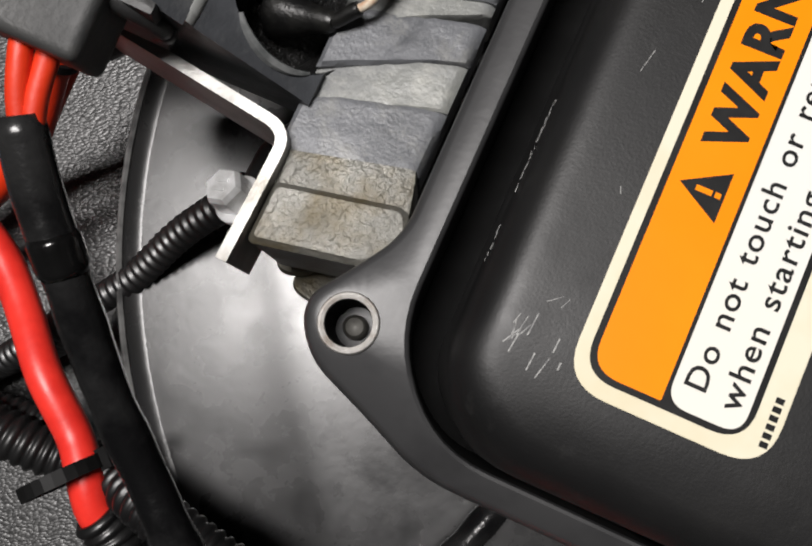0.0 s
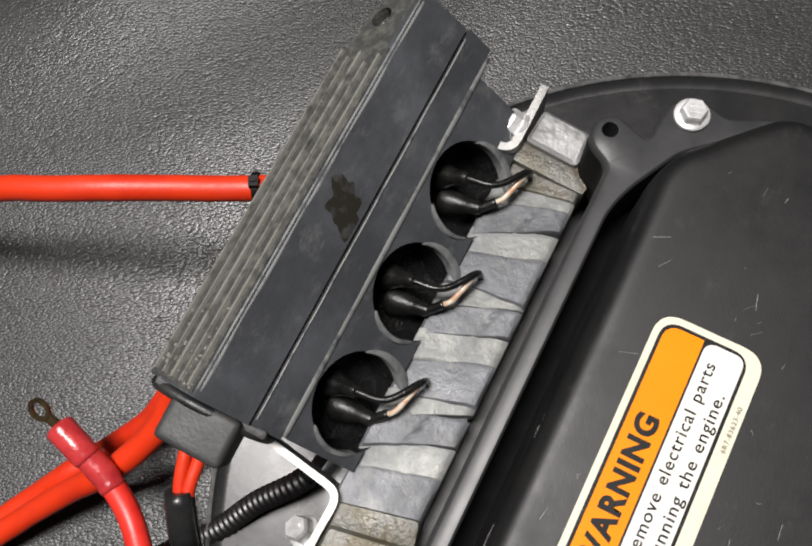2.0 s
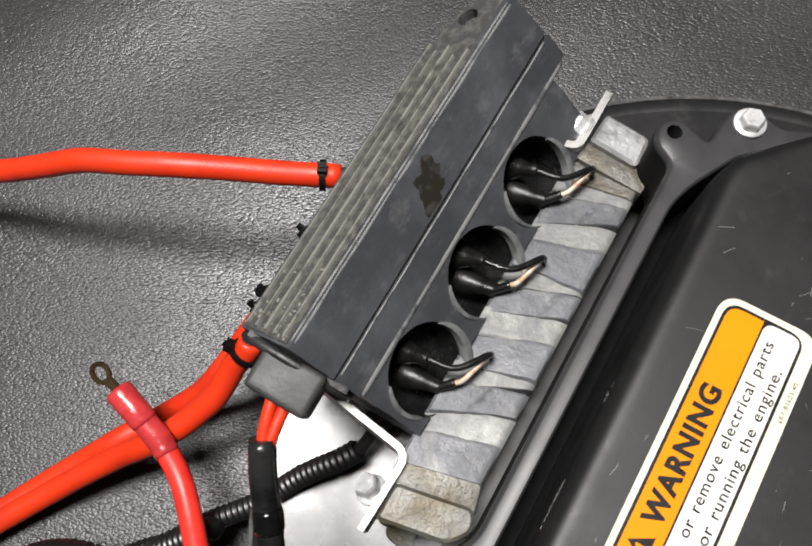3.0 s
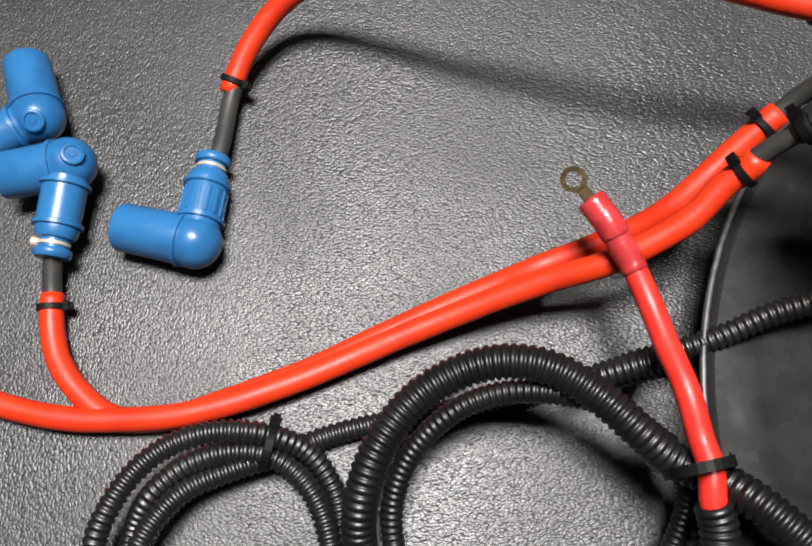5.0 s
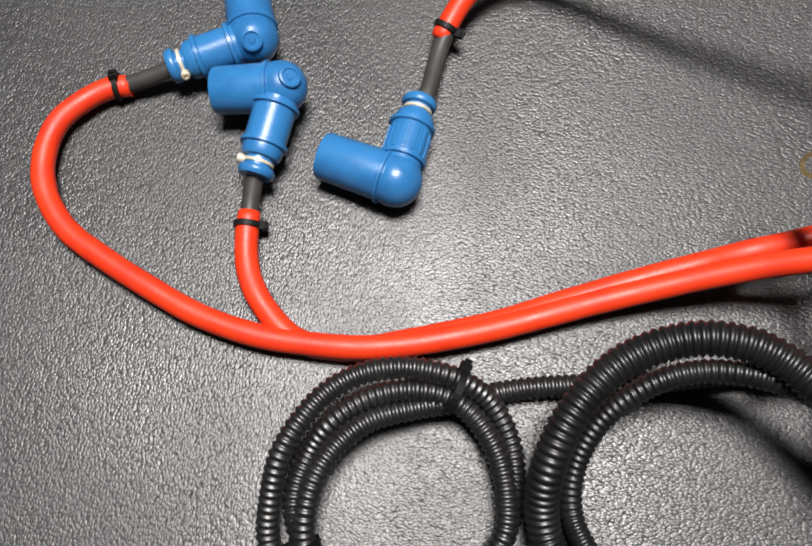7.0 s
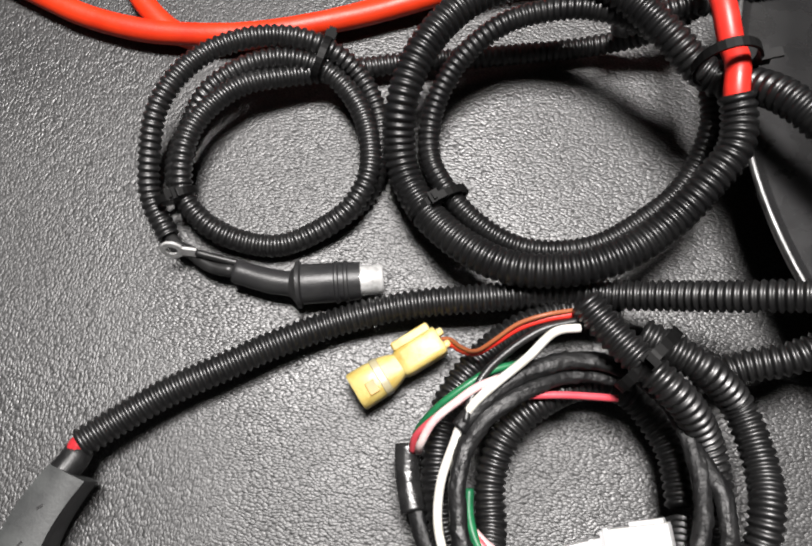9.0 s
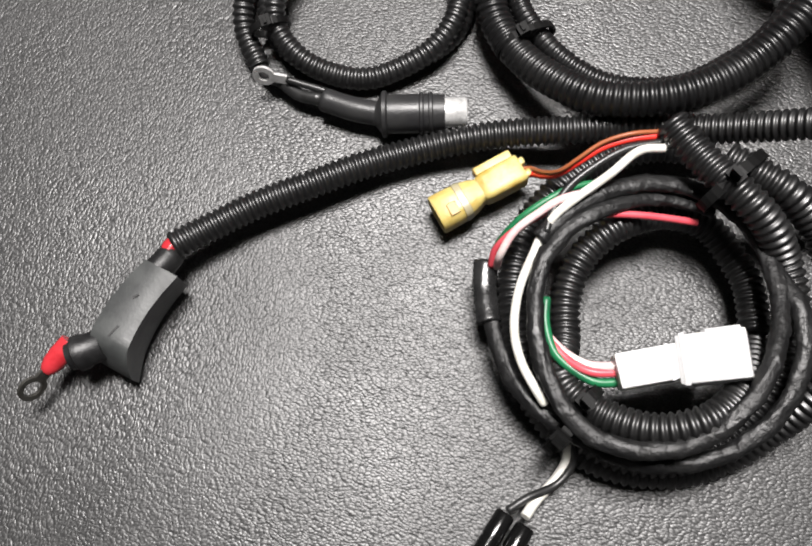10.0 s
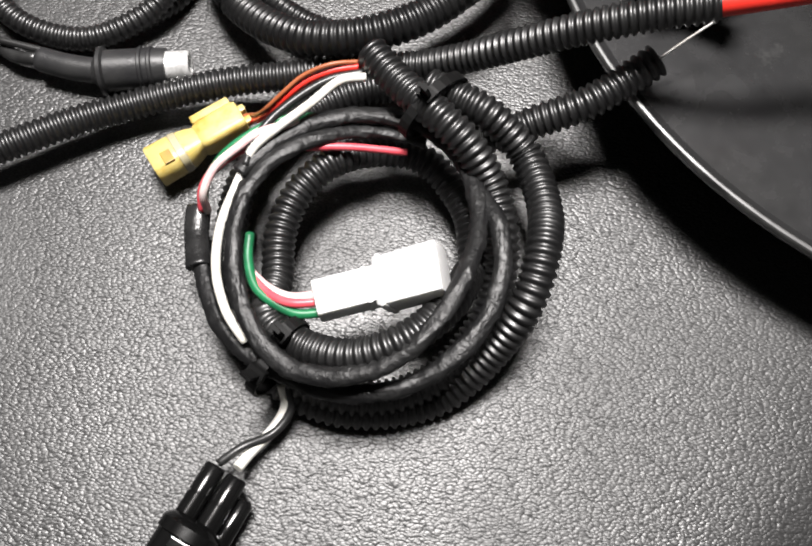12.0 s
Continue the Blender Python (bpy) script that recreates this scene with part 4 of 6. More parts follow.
    # block added under the box so the tray below it stays dark
    skirt = [(-21, 150, 5), (-21, 9, 5), (60, 9, 5), (60, 150, 5)]
    part("lower_case", loft([(rounded(skirt), 13), (rounded(skirt), 86)]), BOX_PLASTIC, box, "black block added to darken the area under the box", smooth=True)
    # raised lid
    lid = [(12.3, 126.5, 6), (12.5, -1, 9), (21.5, -9.8, 8), (91, -9.8, 8), (91, 154.4, 8), (35, 154.4, 6), (14.8, 133.6, 5)]
    rings = [(rounded(lid), 94), (rounded(inset(lid, 0.1)), 126), (rounded(inset(lid, 0.5)), 132), (rounded(inset(lid, 0.9)), 135.0), (rounded(inset(lid, 1.6)), 136.9), (rounded(inset(lid, 2.6)), 138.2), (rounded(inset(lid, 3.8)), 138.95), (rounded(inset(lid, 5.0)), 139.22),
             (rounded(inset(lid, 6.4)), 139.3)]
    rows = [([(p.x, p.y) for p in pts], z) for pts, z in rings]
    middle = rows[-1][0]
    cx, cy = sum(p[0] for p in middle) / len(middle), sum(p[1] for p in middle) / len(middle)
    for k in (0.93, 0.86, 0.79, 0.72):
        rows.append(([(cx + (x - cx) * k, cy + (y - cy) * k) for x, y in middle], 139.3))
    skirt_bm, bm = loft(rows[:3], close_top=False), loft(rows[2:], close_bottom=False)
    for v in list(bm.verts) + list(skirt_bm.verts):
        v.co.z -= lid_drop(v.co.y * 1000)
    # side wall toned apart from the lid top; its light level is in the colour
    part("lid_skirt", skirt_bm, SKIRT_BLACK, box, "black side wall of the lid, light level put into tone", smooth=True)
    part("lid", bm, BOX_PLASTIC, box, "scratched black plastic lid", smooth=True)
    # near-black strip painted as shade at the bottom of the groove between rim and lid
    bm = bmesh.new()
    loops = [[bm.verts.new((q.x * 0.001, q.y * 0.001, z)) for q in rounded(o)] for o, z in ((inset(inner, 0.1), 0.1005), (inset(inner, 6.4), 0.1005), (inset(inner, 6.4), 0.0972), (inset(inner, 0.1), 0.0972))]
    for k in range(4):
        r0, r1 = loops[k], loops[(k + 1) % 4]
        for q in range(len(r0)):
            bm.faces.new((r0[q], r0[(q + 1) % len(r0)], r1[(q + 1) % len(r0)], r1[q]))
    part("gasket", bm, GROOVE_BLACK, box, "near-black strip painting shade into the groove")
    # steel bush in the ear
    lathe("bush", [(112, 4.2), (126.3, 4.2), (126.7, 4.0), (126.8, 3.7), (126.6, 3.25), (120, 3.2), (113, 3.2), (113, 0.3)], Vector((0, 0, 0)), (0, 0, 1), BUSH_STEEL, box, "bare steel bush, lightly rusted")
    # near-black lining darkens the hole in place of real shade
    lathe("bore", [(126.1, 3.16), (118, 3.1), (113.3, 3.1), (113.3, 0.2)], Vector((0, 0, 0)), (0, 0, 1), SHADE_BLACK, box, "near-black lining that puts shade into the bush hole", open_start=True)
    lathe("screw_end", [(113.2, 1.9), (116.6, 1.8), (117.2, 1.3), (116.8, 0.2)], Vector((0, 0, 0)), (0, 0, 1), SCREW_DARK, box, "dark screw end")
    # bolt on the far ear
    hexbolt("bolt", Vector((0.0155, 0.1498, 0.1262)), (0, 0, 1), 3.5, 4.0, 4.6, box, turn=0.3)
    label_sheet(box)
    # scuffs: hair scratches in the lid, a zigzag band near its near edge, rubbed specks along its rounded long edge
    rnd = random.Random(5)
    bm = bmesh.new()

    def scratch(x, y, ln, ang, w, z=139.34):
        block(bm, (ln * 0.001, w * 0.001, 0.00005), Matrix.Translation((x * 0.001, y * 0.001, (z - lid_drop(y) * 1000) * 0.001)) @ pose(math.degrees(math.atan(0.052 * max(4 - y, 0))) * 0.9, 0, 0) @ pose(0, 0, 0, 0, 0, math.degrees(ang)))

    for k in range(110):
        along = rnd.uniform(0, 1) ** 1.3
        scratch(19.5 + 34 * along, -2.6 + rnd.gauss(0, 1.0), rnd.uniform(0.5, 2.0), rnd.choice((1.15, 1.35, 1.9)) + rnd.gauss(0, 0.15), rnd.uniform(0.06, 0.2))
    for k in range(16):
        scratch(rnd.uniform(19, 26), rnd.uniform(0, 9), rnd.uniform(0.8, 3.4), rnd.gauss(1.35, 0.25), rnd.uniform(0.06, 0.2))
    for k in range(90):
        x, y = rnd.uniform(20, 78), rnd.uniform(-1, 146)
        if not (25 < x < 53 and 1 < y < 97 or y > x + 110):
            scratch(x, y, rnd.choice((rnd.uniform(0.4, 1.6), rnd.uniform(1.0, 4.5))), rnd.gauss(1.2, 0.7), rnd.uniform(0.04, 0.10))
    for y_mid, spread, count in ((30, 3.5, 34), (16, 1.2, 10), (60, 2.5, 8)):
        for k in range(count):
            y, down = y_mid + rnd.gauss(0, spread), abs(rnd.gauss(0, 0.7))
            block(bm, (0.00005, rnd.uniform(0.2, 0.8) * 0.001, rnd.uniform(0.1, 0.35) * 0.001), Matrix.Translation(((12.87 + 0.14 * max(0, 2.0 - down)) * 0.001, y * 0.001, (134.6 - down) * 0.001)) @ pose(0, 0, 0, rnd.uniform(-30, 30), 8, 0))
    ob = part("scuffing", bm, SCUFF, box, "pale scuffs and hair scratches")
    ob["kind"] = "stuff"
    return box


def hexbolt(name, at, direction, r, h, washer, parent, turn=0.0, label="zinc-plated hex bolt with washer"):
    m = Matrix.Translation(at) @ axes_to(direction) @ pose(0, 0, 0, 0, 0, math.degrees(turn))
    bm = bmesh.new()
    rows = []
    for z, k in ((0.0006, 1.0), (h * 0.82 * 0.001, 1.0), (h * 0.001, 0.86)):
        rows.append([bm.verts.new(m @ Vector((r * 0.001 * k * math.cos(a * math.pi / 3), r * 0.001 * k * math.sin(a * math.pi / 3), z))) for a in range(6)])
    for r0, r1 in zip(rows[:-1], rows[1:]):
        for k in range(6):
            bm.faces.new((r0[k], r0[(k + 1) % 6], r1[(k + 1) % 6], r1[k]))
    bm.faces.new(rows[-1])
    bm.faces.new(list(reversed(rows[0])))
    for k in range(2):
        block(bm, (0.0026, 0.0007, 0.0003), m @ Matrix.Translation((0, (k - 0.5) * 0.0016, h * 0.001 + 0.0001)))
    bolt = part(name, bm, BOLT, parent, label, bevel=0.00025)
    lathe("washer", [(0, washer), (0.9, washer), (1.2, washer - 0.4), (1.2, r * 0.8)], at, direction, BOLT, bolt)
    return bolt


def text_mesh(words, width, height, bold=0.0):
    """Letters of the built-in font as a flat mesh, fitted to that width and height, from the lower left corner."""
    cu = bpy.data.curves.new("letters", "FONT")
    cu.body, cu.resolution_u, cu.space_character, cu.space_word = words, 3, 1.12, 1.25
    cu.fill_mode, cu.offset = "FRONT", bold
    ob = new("letters", cu)
    bpy.context.view_layer.update()
    me = bpy.data.meshes.new_from_object(ob.evaluated_get(bpy.context.evaluated_depsgraph_get()))
    bpy.data.objects.remove(ob)
    co = np.zeros(len(me.vertices) * 3)
    me.vertices.foreach_get("co", co)
    co = co.reshape(-1, 3)
    lo, hi = co.min(0), co.max(0)
    co[:, 0] = (co[:, 0] - lo[0]) / (hi[0] - lo[0]) * width
    co[:, 1] = co[:, 1] / hi[1] * height
    co[:, 2] = 0
    me.vertices.foreach_set("co", co.ravel())
    return me


def label_sheet(box):
    """Sticker 92 by 24.5 mm; reads along the box, its letters' tops towards the rim."""
    x0, x1, y0, y1, z = 26.4, 50.9, 3.4, 94.4, 139.3

    def sheet(name, xa, xb, ya, yb, r, za, zb, material, label="", parent=None):
        pts = [(xa, ya, r), (xb, ya, r), (xb, yb, r), (xa, yb, r)]
        return part(name, loft([(rounded(pts, 8), za), (rounded(pts, 8), zb)]), material, parent or lab, label)

    pts = [(x0, y0, 5.5), (x1, y0, 5.5), (x1, y1, 5.5), (x0, y1, 5.5)]
    lab = part("warning_label", loft([(rounded(pts, 8), z - 0.3), (rounded(pts, 8), z + 0.18), (rounded(inset(pts, 0.15), 8), z + 0.22)]), LABEL_CREAM, box,
               "orange and white warning sticker with black lettering, yellowed edge")
    sheet("border", x0 + 1.5, x1 - 3.2, y0 + 1.9, y1 - 1.6, 4.2, z, z + 0.26, LABEL_INK, "black printed frame")
    sheet("white_panel", x0 + 11.5, x1 - 4.0, y0 + 2.7, y1 - 2.4, 2.6, z, z + 0.30, LABEL_WHITE, "white panel")
    pts_o = [(x0 + 2.3, y0 + 2.7, 3.6), (x0 + 11.0, y0 + 2.7, 0.2), (x0 + 11.0, y1 - 2.4, 0.2), (x0 + 2.3, y1 - 2.4, 3.6)]
    part("orange_panel", loft([(rounded(pts_o, 8), z), (rounded(pts_o, 8), z + 0.30)]), LABEL_ORANGE, lab, "orange panel")

    def write(words, u0, u1, v_base, h, name, bold=0.0):
        me = text_mesh(words, (u1 - u0) * 0.001, h * 0.001, bold)
        m = Matrix(((0, -1, 0, v_base * 0.001), (1, 0, 0, u0 * 0.001), (0, 0, 1, (z + 0.33) * 0.001), (0, 0, 0, 1)))
        me.transform(m)
        if not bold:
            finish(name, me, LABEL_INK, lab, "printed black words", False)
            return
        bm = bmesh.new()
        bm.from_mesh(me)
        spans = sorted((min(v.co.y for v in f.verts), max(v.co.y for v in f.verts)) for f in bm.faces)
        groups = []
        for lo, hi in spans:
            if groups and lo < groups[-1][1] + 0.00002:
                groups[-1][1] = max(groups[-1][1], hi)
            else:
                groups.append([lo, hi])
        for lo, hi in groups:
            one = bm.copy()
            bmesh.ops.delete(one, geom=[f for f in one.faces if not lo - 1e-6 <= f.calc_center_median().y <= hi + 1e-6], context="FACES")
            part("letter", one, LABEL_INK, lab)
        bm.free()

    write("WARNING", 35.9, 71.6, 35.3, 4.9, "heading", 0.044)
    write("Do not touch or remove electrical parts", 8.9, 87.8, 41.6, 2.6, "wording", 0.012)
    write("when starting or running the engine.", 8.2, 82.2, 45.8, 2.6, "wording", 0.012)
    write("6R7-83623-40", 71.0, 81.6, 50.0, 1.1, "part_number")
    # warning triangle with its exclamation mark
    bm = bmesh.new()
    zz = (z + 0.33) * 0.001
    bm.faces.new([bm.verts.new((x * 0.001, y * 0.001, zz)) for x, y in ((35.5, 27.4), (35.5, 33.8), (30.0, 30.6))])
    tri = part("triangle", bm, LABEL_INK, lab, "black warning triangle")
    bm = bmesh.new()
    for x, h in ((33.0, 2.0), (34.7, 0.7)):
        block(bm, (h * 0.001, 0.0007, 0.00004), Matrix.Translation((x * 0.001, 0.0306, zz + 0.00003)))
    part("exclamation_mark", bm, LABEL_ORANGE, tri)
    # small maker's line shown as bars
    bm = bmesh.new()
    for k in range(6):
        block(bm, (0.0010, 0.0007, 0.00004), Matrix.Translation((0.0496, (6.2 + k * 1.05) * 0.001, zz - 0.0001)))
    part("print_bars", bm, LABEL_INK, lab)


electrical_box = build_box()


# ---------------------------------------------------------------- ignition module
def build_module():
    mod = box_thing("ignition_module", "dusty black plastic ignition module with ribbed edge and three wire wells", "ignition module")
    y0, y1 = 29.5, 149.0
    A, B, C, D, E, F = (-76.2, 127.5), (-59.3, 138.0), (-47.6, 128.6), (-40.6, 121.8), (-23.4, 104.94), (-44.0, 95.0)

    def prism(profile, ya, yb):
        bm = bmesh.new()
        r0 = [bm.verts.new((x * 0.001, ya * 0.001, z * 0.001)) for x, z in profile]
        r1 = [bm.verts.new((x * 0.001, yb * 0.001, z * 0.001)) for x, z in profile]
        n = len(profile)
        for k in range(n):
            bm.faces.new((r0[k], r0[(k + 1) % n], r1[(k + 1) % n], r1[k]))
        bm.faces.new(list(reversed(r0)))
        bm.faces.new(r1)
        return bm

    # lid half (ribbed edge and upper face) and body half (with the wells), split by a seam
    shell = part("lid", prism([A, B, C, (-66, 106)], y0, y1 - 1.5), MODULE, mod, "black lid half, grimy", smooth=True, bevel=0.0011)
    G = (B[0] - 2.3, B[1] - 1.45)
    cut(shell, [part("notch", prism([(G[0] - 2, G[1] + 3.2), (-90, 145), (-90, 100), (-62, 100), (G[0] + 0.4, G[1] - 0.7)], 129.0, y1 + 5), BLACK_RUBBER)])
    c2 = (C[0] + 0.75, C[1] - 0.75)
    part("seam", prism([(C[0] - 0.9, C[1] - 0.5), (C[0] + 0.5, C[1] - 1.4), (-64, 106), (-67, 108)], y0 + 0.7, y1 - 2.2), BLACK_RUBBER, mod)
    part("body", prism([c2, (D[0], D[1]), (-56.5, 101), (-66, 105)], y0 + 0.2, y1 - 0.8), MODULE, mod, smooth=True, bevel=0.0014, segments=3)
    panel = part("wire_panel", prism([(D[0] + 0.1, D[1] - 0.9), E, (-24, 97), (-57, 97), (-58, 102)], y0 + 1.0, y1 - 9), MODULE, mod, "sloping panel with three round wells")
    fall = Vector((E[0] - D[0], 0, E[1] - D[1])).normalized()
    out = Vector((-fall.z, 0, fall.x))
    cutters = []
    for yc in (46.8, 79.6, 112.4):
        at = Vector((-29.6, yc, 110.8)) * 0.001
        cutters.append(lathe("well", [(-14, 13.2), (8, 13.8)], at, out, BLACK_RUBBER, None, n=40))
    cut(panel, cutters)
    for yc in (46.8, 79.6, 112.4):
        at = Vector((-29.6, yc, 110.8)) * 0.001 + out * 0.0002
        lathe("well_lining", [(-0.8, 13.55), (-6, 13.35), (-12.4, 12.9), (-12.6, 0.2)], at, out, WELL, mod, "black rubber lining", n=40, open_start=True)
        for a0, a1, wide in ((-28, 112, 2.5), (-130, -62, 1.3)):
            bm = bmesh.new()
            rows = []
            for k in range(33):
                f = k / 32
                ang = radians(a0 + (a1 - a0) * f)
                way = fall * math.cos(ang) + Vector((0, 1, 0)) * math.sin(ang)
                w = wide * math.sin(math.pi * (0.01 + 0.98 * f)) ** 0.7
                rows.append([bm.verts.new(at + (way * r + out * h) * 0.001) for r, h in ((13.1, -2.5), (13.1, 0.3 * w / wide), (13.4, 0.75 * w / wide), (13.4 + w * 0.75, 0.6 * w / wide), (13.4 + w, 0.1 * w / wide), (13.4 + w, -2.5))])
            for r0, r1 in zip(rows[:-1], rows[1:]):
                for q in range(6):
                    bm.faces.new((r0[q], r0[(q + 1) % 6], r1[(q + 1) % 6], r1[q]))
            bm.faces.new(rows[0])
            bm.faces.new(rows[-1][::-1])
            part("well_lip", bm, LIP_GREY, mod, "pale grey raised lip of a well", smooth=True)
    # worn pale edges along the ridges, their highlight painted into the tone
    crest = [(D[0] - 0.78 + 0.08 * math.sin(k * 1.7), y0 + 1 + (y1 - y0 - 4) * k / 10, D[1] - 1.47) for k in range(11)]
    cable("worn_edge", crest, 0.0017, EDGE_WEAR_LIT, mod, step=0.002, n=16)
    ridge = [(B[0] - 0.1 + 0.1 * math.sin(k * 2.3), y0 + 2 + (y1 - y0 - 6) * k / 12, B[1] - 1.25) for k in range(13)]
    cable("worn_edge", ridge, 0.0012, EDGE_WEAR_LIT, mod, step=0.002, n=6)
    # the ribbed edge
    rib_dir = Vector((B[0] - A[0], 0, B[1] - A[1])).normalized()
    nrm = Vector((-rib_dir.z, 0, rib_dir.x))
    long = (Vector((B[0], 0, B[1])) - Vector((A[0], 0, A[1]))).length
    m0 = Matrix((rib_dir, Vector((0, 1, 0)), nrm)).transposed().to_4x4()
    bm = bmesh.new()
    p = Vector((A[0], 0, A[1])) + rib_dir * (long / 2)
    block(bm, ((long - 2.6) * 0.001, 0.0985, 0.0007), Matrix.Translation(Vector((p.x, 79.5, p.z)) * 0.001 + nrm * 0.0002) @ m0)
    part("dirty_edge", bm, MODULE_DIRTY, mod, "grimy worn edge face", bevel=0.0003)
    for k in range(5):
        bm = bmesh.new()
        q = Vector((A[0], 0, A[1])) + rib_dir * (2.6 + k * (long - 5.2) / 4)
        short = (0.5, 2.8, 1.0, 4.2, 1.6)[k]
        block(bm, ((0.0006, 0.0004, 0.0009, 0.0005, 0.0007)[k], (96.5 - short) * 0.001, 0.0014), Matrix.Translation(Vector((q.x, 79.5 - short / 2, q.z)) * 0.001 + nrm * 0.0009) @ m0)
        part("rib", bm, RIB_WORN, mod, bevel=0.00035)
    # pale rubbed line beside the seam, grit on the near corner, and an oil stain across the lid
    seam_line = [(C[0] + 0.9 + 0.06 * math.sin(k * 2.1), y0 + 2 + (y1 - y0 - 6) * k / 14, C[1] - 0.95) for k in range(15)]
    cable("worn_edge", seam_line, 0.00028, EDGE_WEAR_LIT, mod, step=0.002, n=6)
    rnd = random.Random(8)
    bm = bmesh.new()
    for k in range(46):
        q = Vector((A[0], 0, A[1])) + rib_dir * rnd.uniform(1.0, long - 2.0) + Vector((0, y0 + 1.5 + abs(rnd.gauss(0, 8)), 0))
        size = rnd.uniform(0.25, 0.8) * 0.001
        block(bm, (size, size * rnd.uniform(0.8, 2.2), 0.0006), Matrix.Translation(q * 0.001 + nrm * 0.0007) @ m0 @ pose(0, 0, 0, 0, 0, rnd.uniform(0, 180)))
    ob = part("grit", bm, RIB_WORN, mod, "crusted grit on the ribbed edge", bevel=0.0001, segments=1)
    ob["kind"] = "stuff"
    lid_dir = Vector((C[0] - B[0], 0, C[1] - B[1])).normalized()
    lid_nrm = Vector((-lid_dir.z, 0, lid_dir.x))
    bm = bmesh.new()
    ring = []
    for k in range(40):
        ang = 2 * math.pi * k / 40
        reach = 1 + 0.75 * noise.noise(Vector((math.cos(ang) * 1.9, math.sin(ang) * 1.9, 4.0)))
        u, v = 9.0 + 6.6 * reach * math.cos(ang), 87.5 + 6.0 * reach * math.sin(ang) - 3.2 * math.cos(ang)
        u = min(max(u, 1.4), 14.4)
        ring.append(bm.verts.new((Vector((B[0], 0, B[1])) + lid_dir * u + Vector((0, v, 0)) + lid_nrm * 0.03) * 0.001))
    bm.faces.new(ring)
    part("oil_stain", bm, OIL_STAIN, mod, "dark brown oil stain")
    # ear with its hole past the ribs
    ear = [(-8.6, 128.6, 1), (-7.6, 135.5, 4), (-5.2, 144.6, 5), (0, 148.6, 4), (8.2, 148.2, 1), (8.2, 128.6, 0.5)]
    e = part("ear", loft([(rounded(ear), -3.6), (rounded(ear), -0.4)]), MODULE_DIRTY, mod, "mounting ear with an oval hole", bevel=0.0004)
    bmid = (Vector((A[0], 0, A[1])) + Vector((B[0], 0, B[1]))) / 2
    e.data.transform(Matrix.Translation(Vector((bmid.x, 0, bmid.z)) * 0.001) @ m0)
    hole = (Vector((bmid.x, 139.6, bmid.z)) - rib_dir * 2.0) * 0.001
    cut(e, [lathe("ear_hole", [(-9, 3.2), (9, 3.2)], hole, nrm, BLACK_RUBBER, None, n=20)])
    # connector block on the near end
    bm = bmesh.new()
    block(bm, (0.0182, 0.0125, 0.0112), Matrix.Translation((-0.0583, 0.0236, 0.1245)) @ pose(0, 0, 0, 6, 4, 0))
    part("connector", bm, CONN_RUBBER, mod, "dull grey-black rubber connector", bevel=0.0026, segments=5, smooth=True)
    bm = bmesh.new()
    block(bm, (0.0300, 0.0022, 0.0150), Matrix.Translation((-0.0590, 0.0290, 0.1210)) @ pose(0, 0, 0, 0, 8, 0))
    part("connector_collar", bm, BLACK_RUBBER, mod, "black rubber flange", bevel=0.0010, segments=2, smooth=True)
    ring = [(-59.3 + 15.2 * math.cos(a * math.pi / 8), 28.8 - 0.06 * (17 * math.sin(a * math.pi / 8)), 121.2 + 8.4 * math.sin(a * math.pi / 8) + 2.6 * math.cos(a * math.pi / 8) * -1) for a in range(17)]
    cable("connector_flange", ring, 0.0016, BLACK_RUBBER, mod, "thick black rubber flange", step=0.001, n=10)
    # boots and short wires in the wells
    for yc in (46.8, 79.6, 112.4):
        base = Vector((-29.6, yc, 110.8)) * 0.001
        for s, (dx, dy) in enumerate(((-5.5, 1.6), (1.6, -2.6))):
            at = base + fall * dx * 0.001 + Vector((0, dy * 0.001, 0)) - out * 0.011
            tilt = (out + fall * (0.25 + 0.2 * s) + Vector((0, 0.05, 0))).normalized()
            boot = lathe("boot", [(0, 4.6), (1, 4.6), (4, 3.6), (6.5, 2.7), (8.5, 2.2), (11, 2.0), (12, 1.5)], at, tilt, BOOT_BLACK, mod, "black rubber wire boot")
            tip = at + tilt * 0.0112
            end = Vector((-17.5, yc + 11.8, 110.2 if s else 110.8)) * 0.001
            mid = tip.lerp(end, 0.5) + Vector((0.0012, -0.0026 - 0.0008 * (1 - s), 0.0012 - 0.0004 * s))
            low = end + Vector((0.0004, 0.0020, -0.008))
            pts = [p * 1000 for p in (tip, mid, end, low)]
            if s:
                bare = tip.lerp(mid, 0.75) * 1000
                cable("wire_stub", [tip * 1000 - tilt * 2, tip * 1000, bare], 0.0013, BOOT_BLACK, boot, step=0.0008, n=10)
                pts = [bare.lerp(tip * 1000, 0.2), *pts[1:]]
            cable("wire", pts, 0.00075 if s else 0.0010, COPPER_STRIPE if s else BOOT_BLACK, boot, "cream and copper striped wire" if s else "", step=0.0008, n=10)
    return mod


ignition_module = build_module()


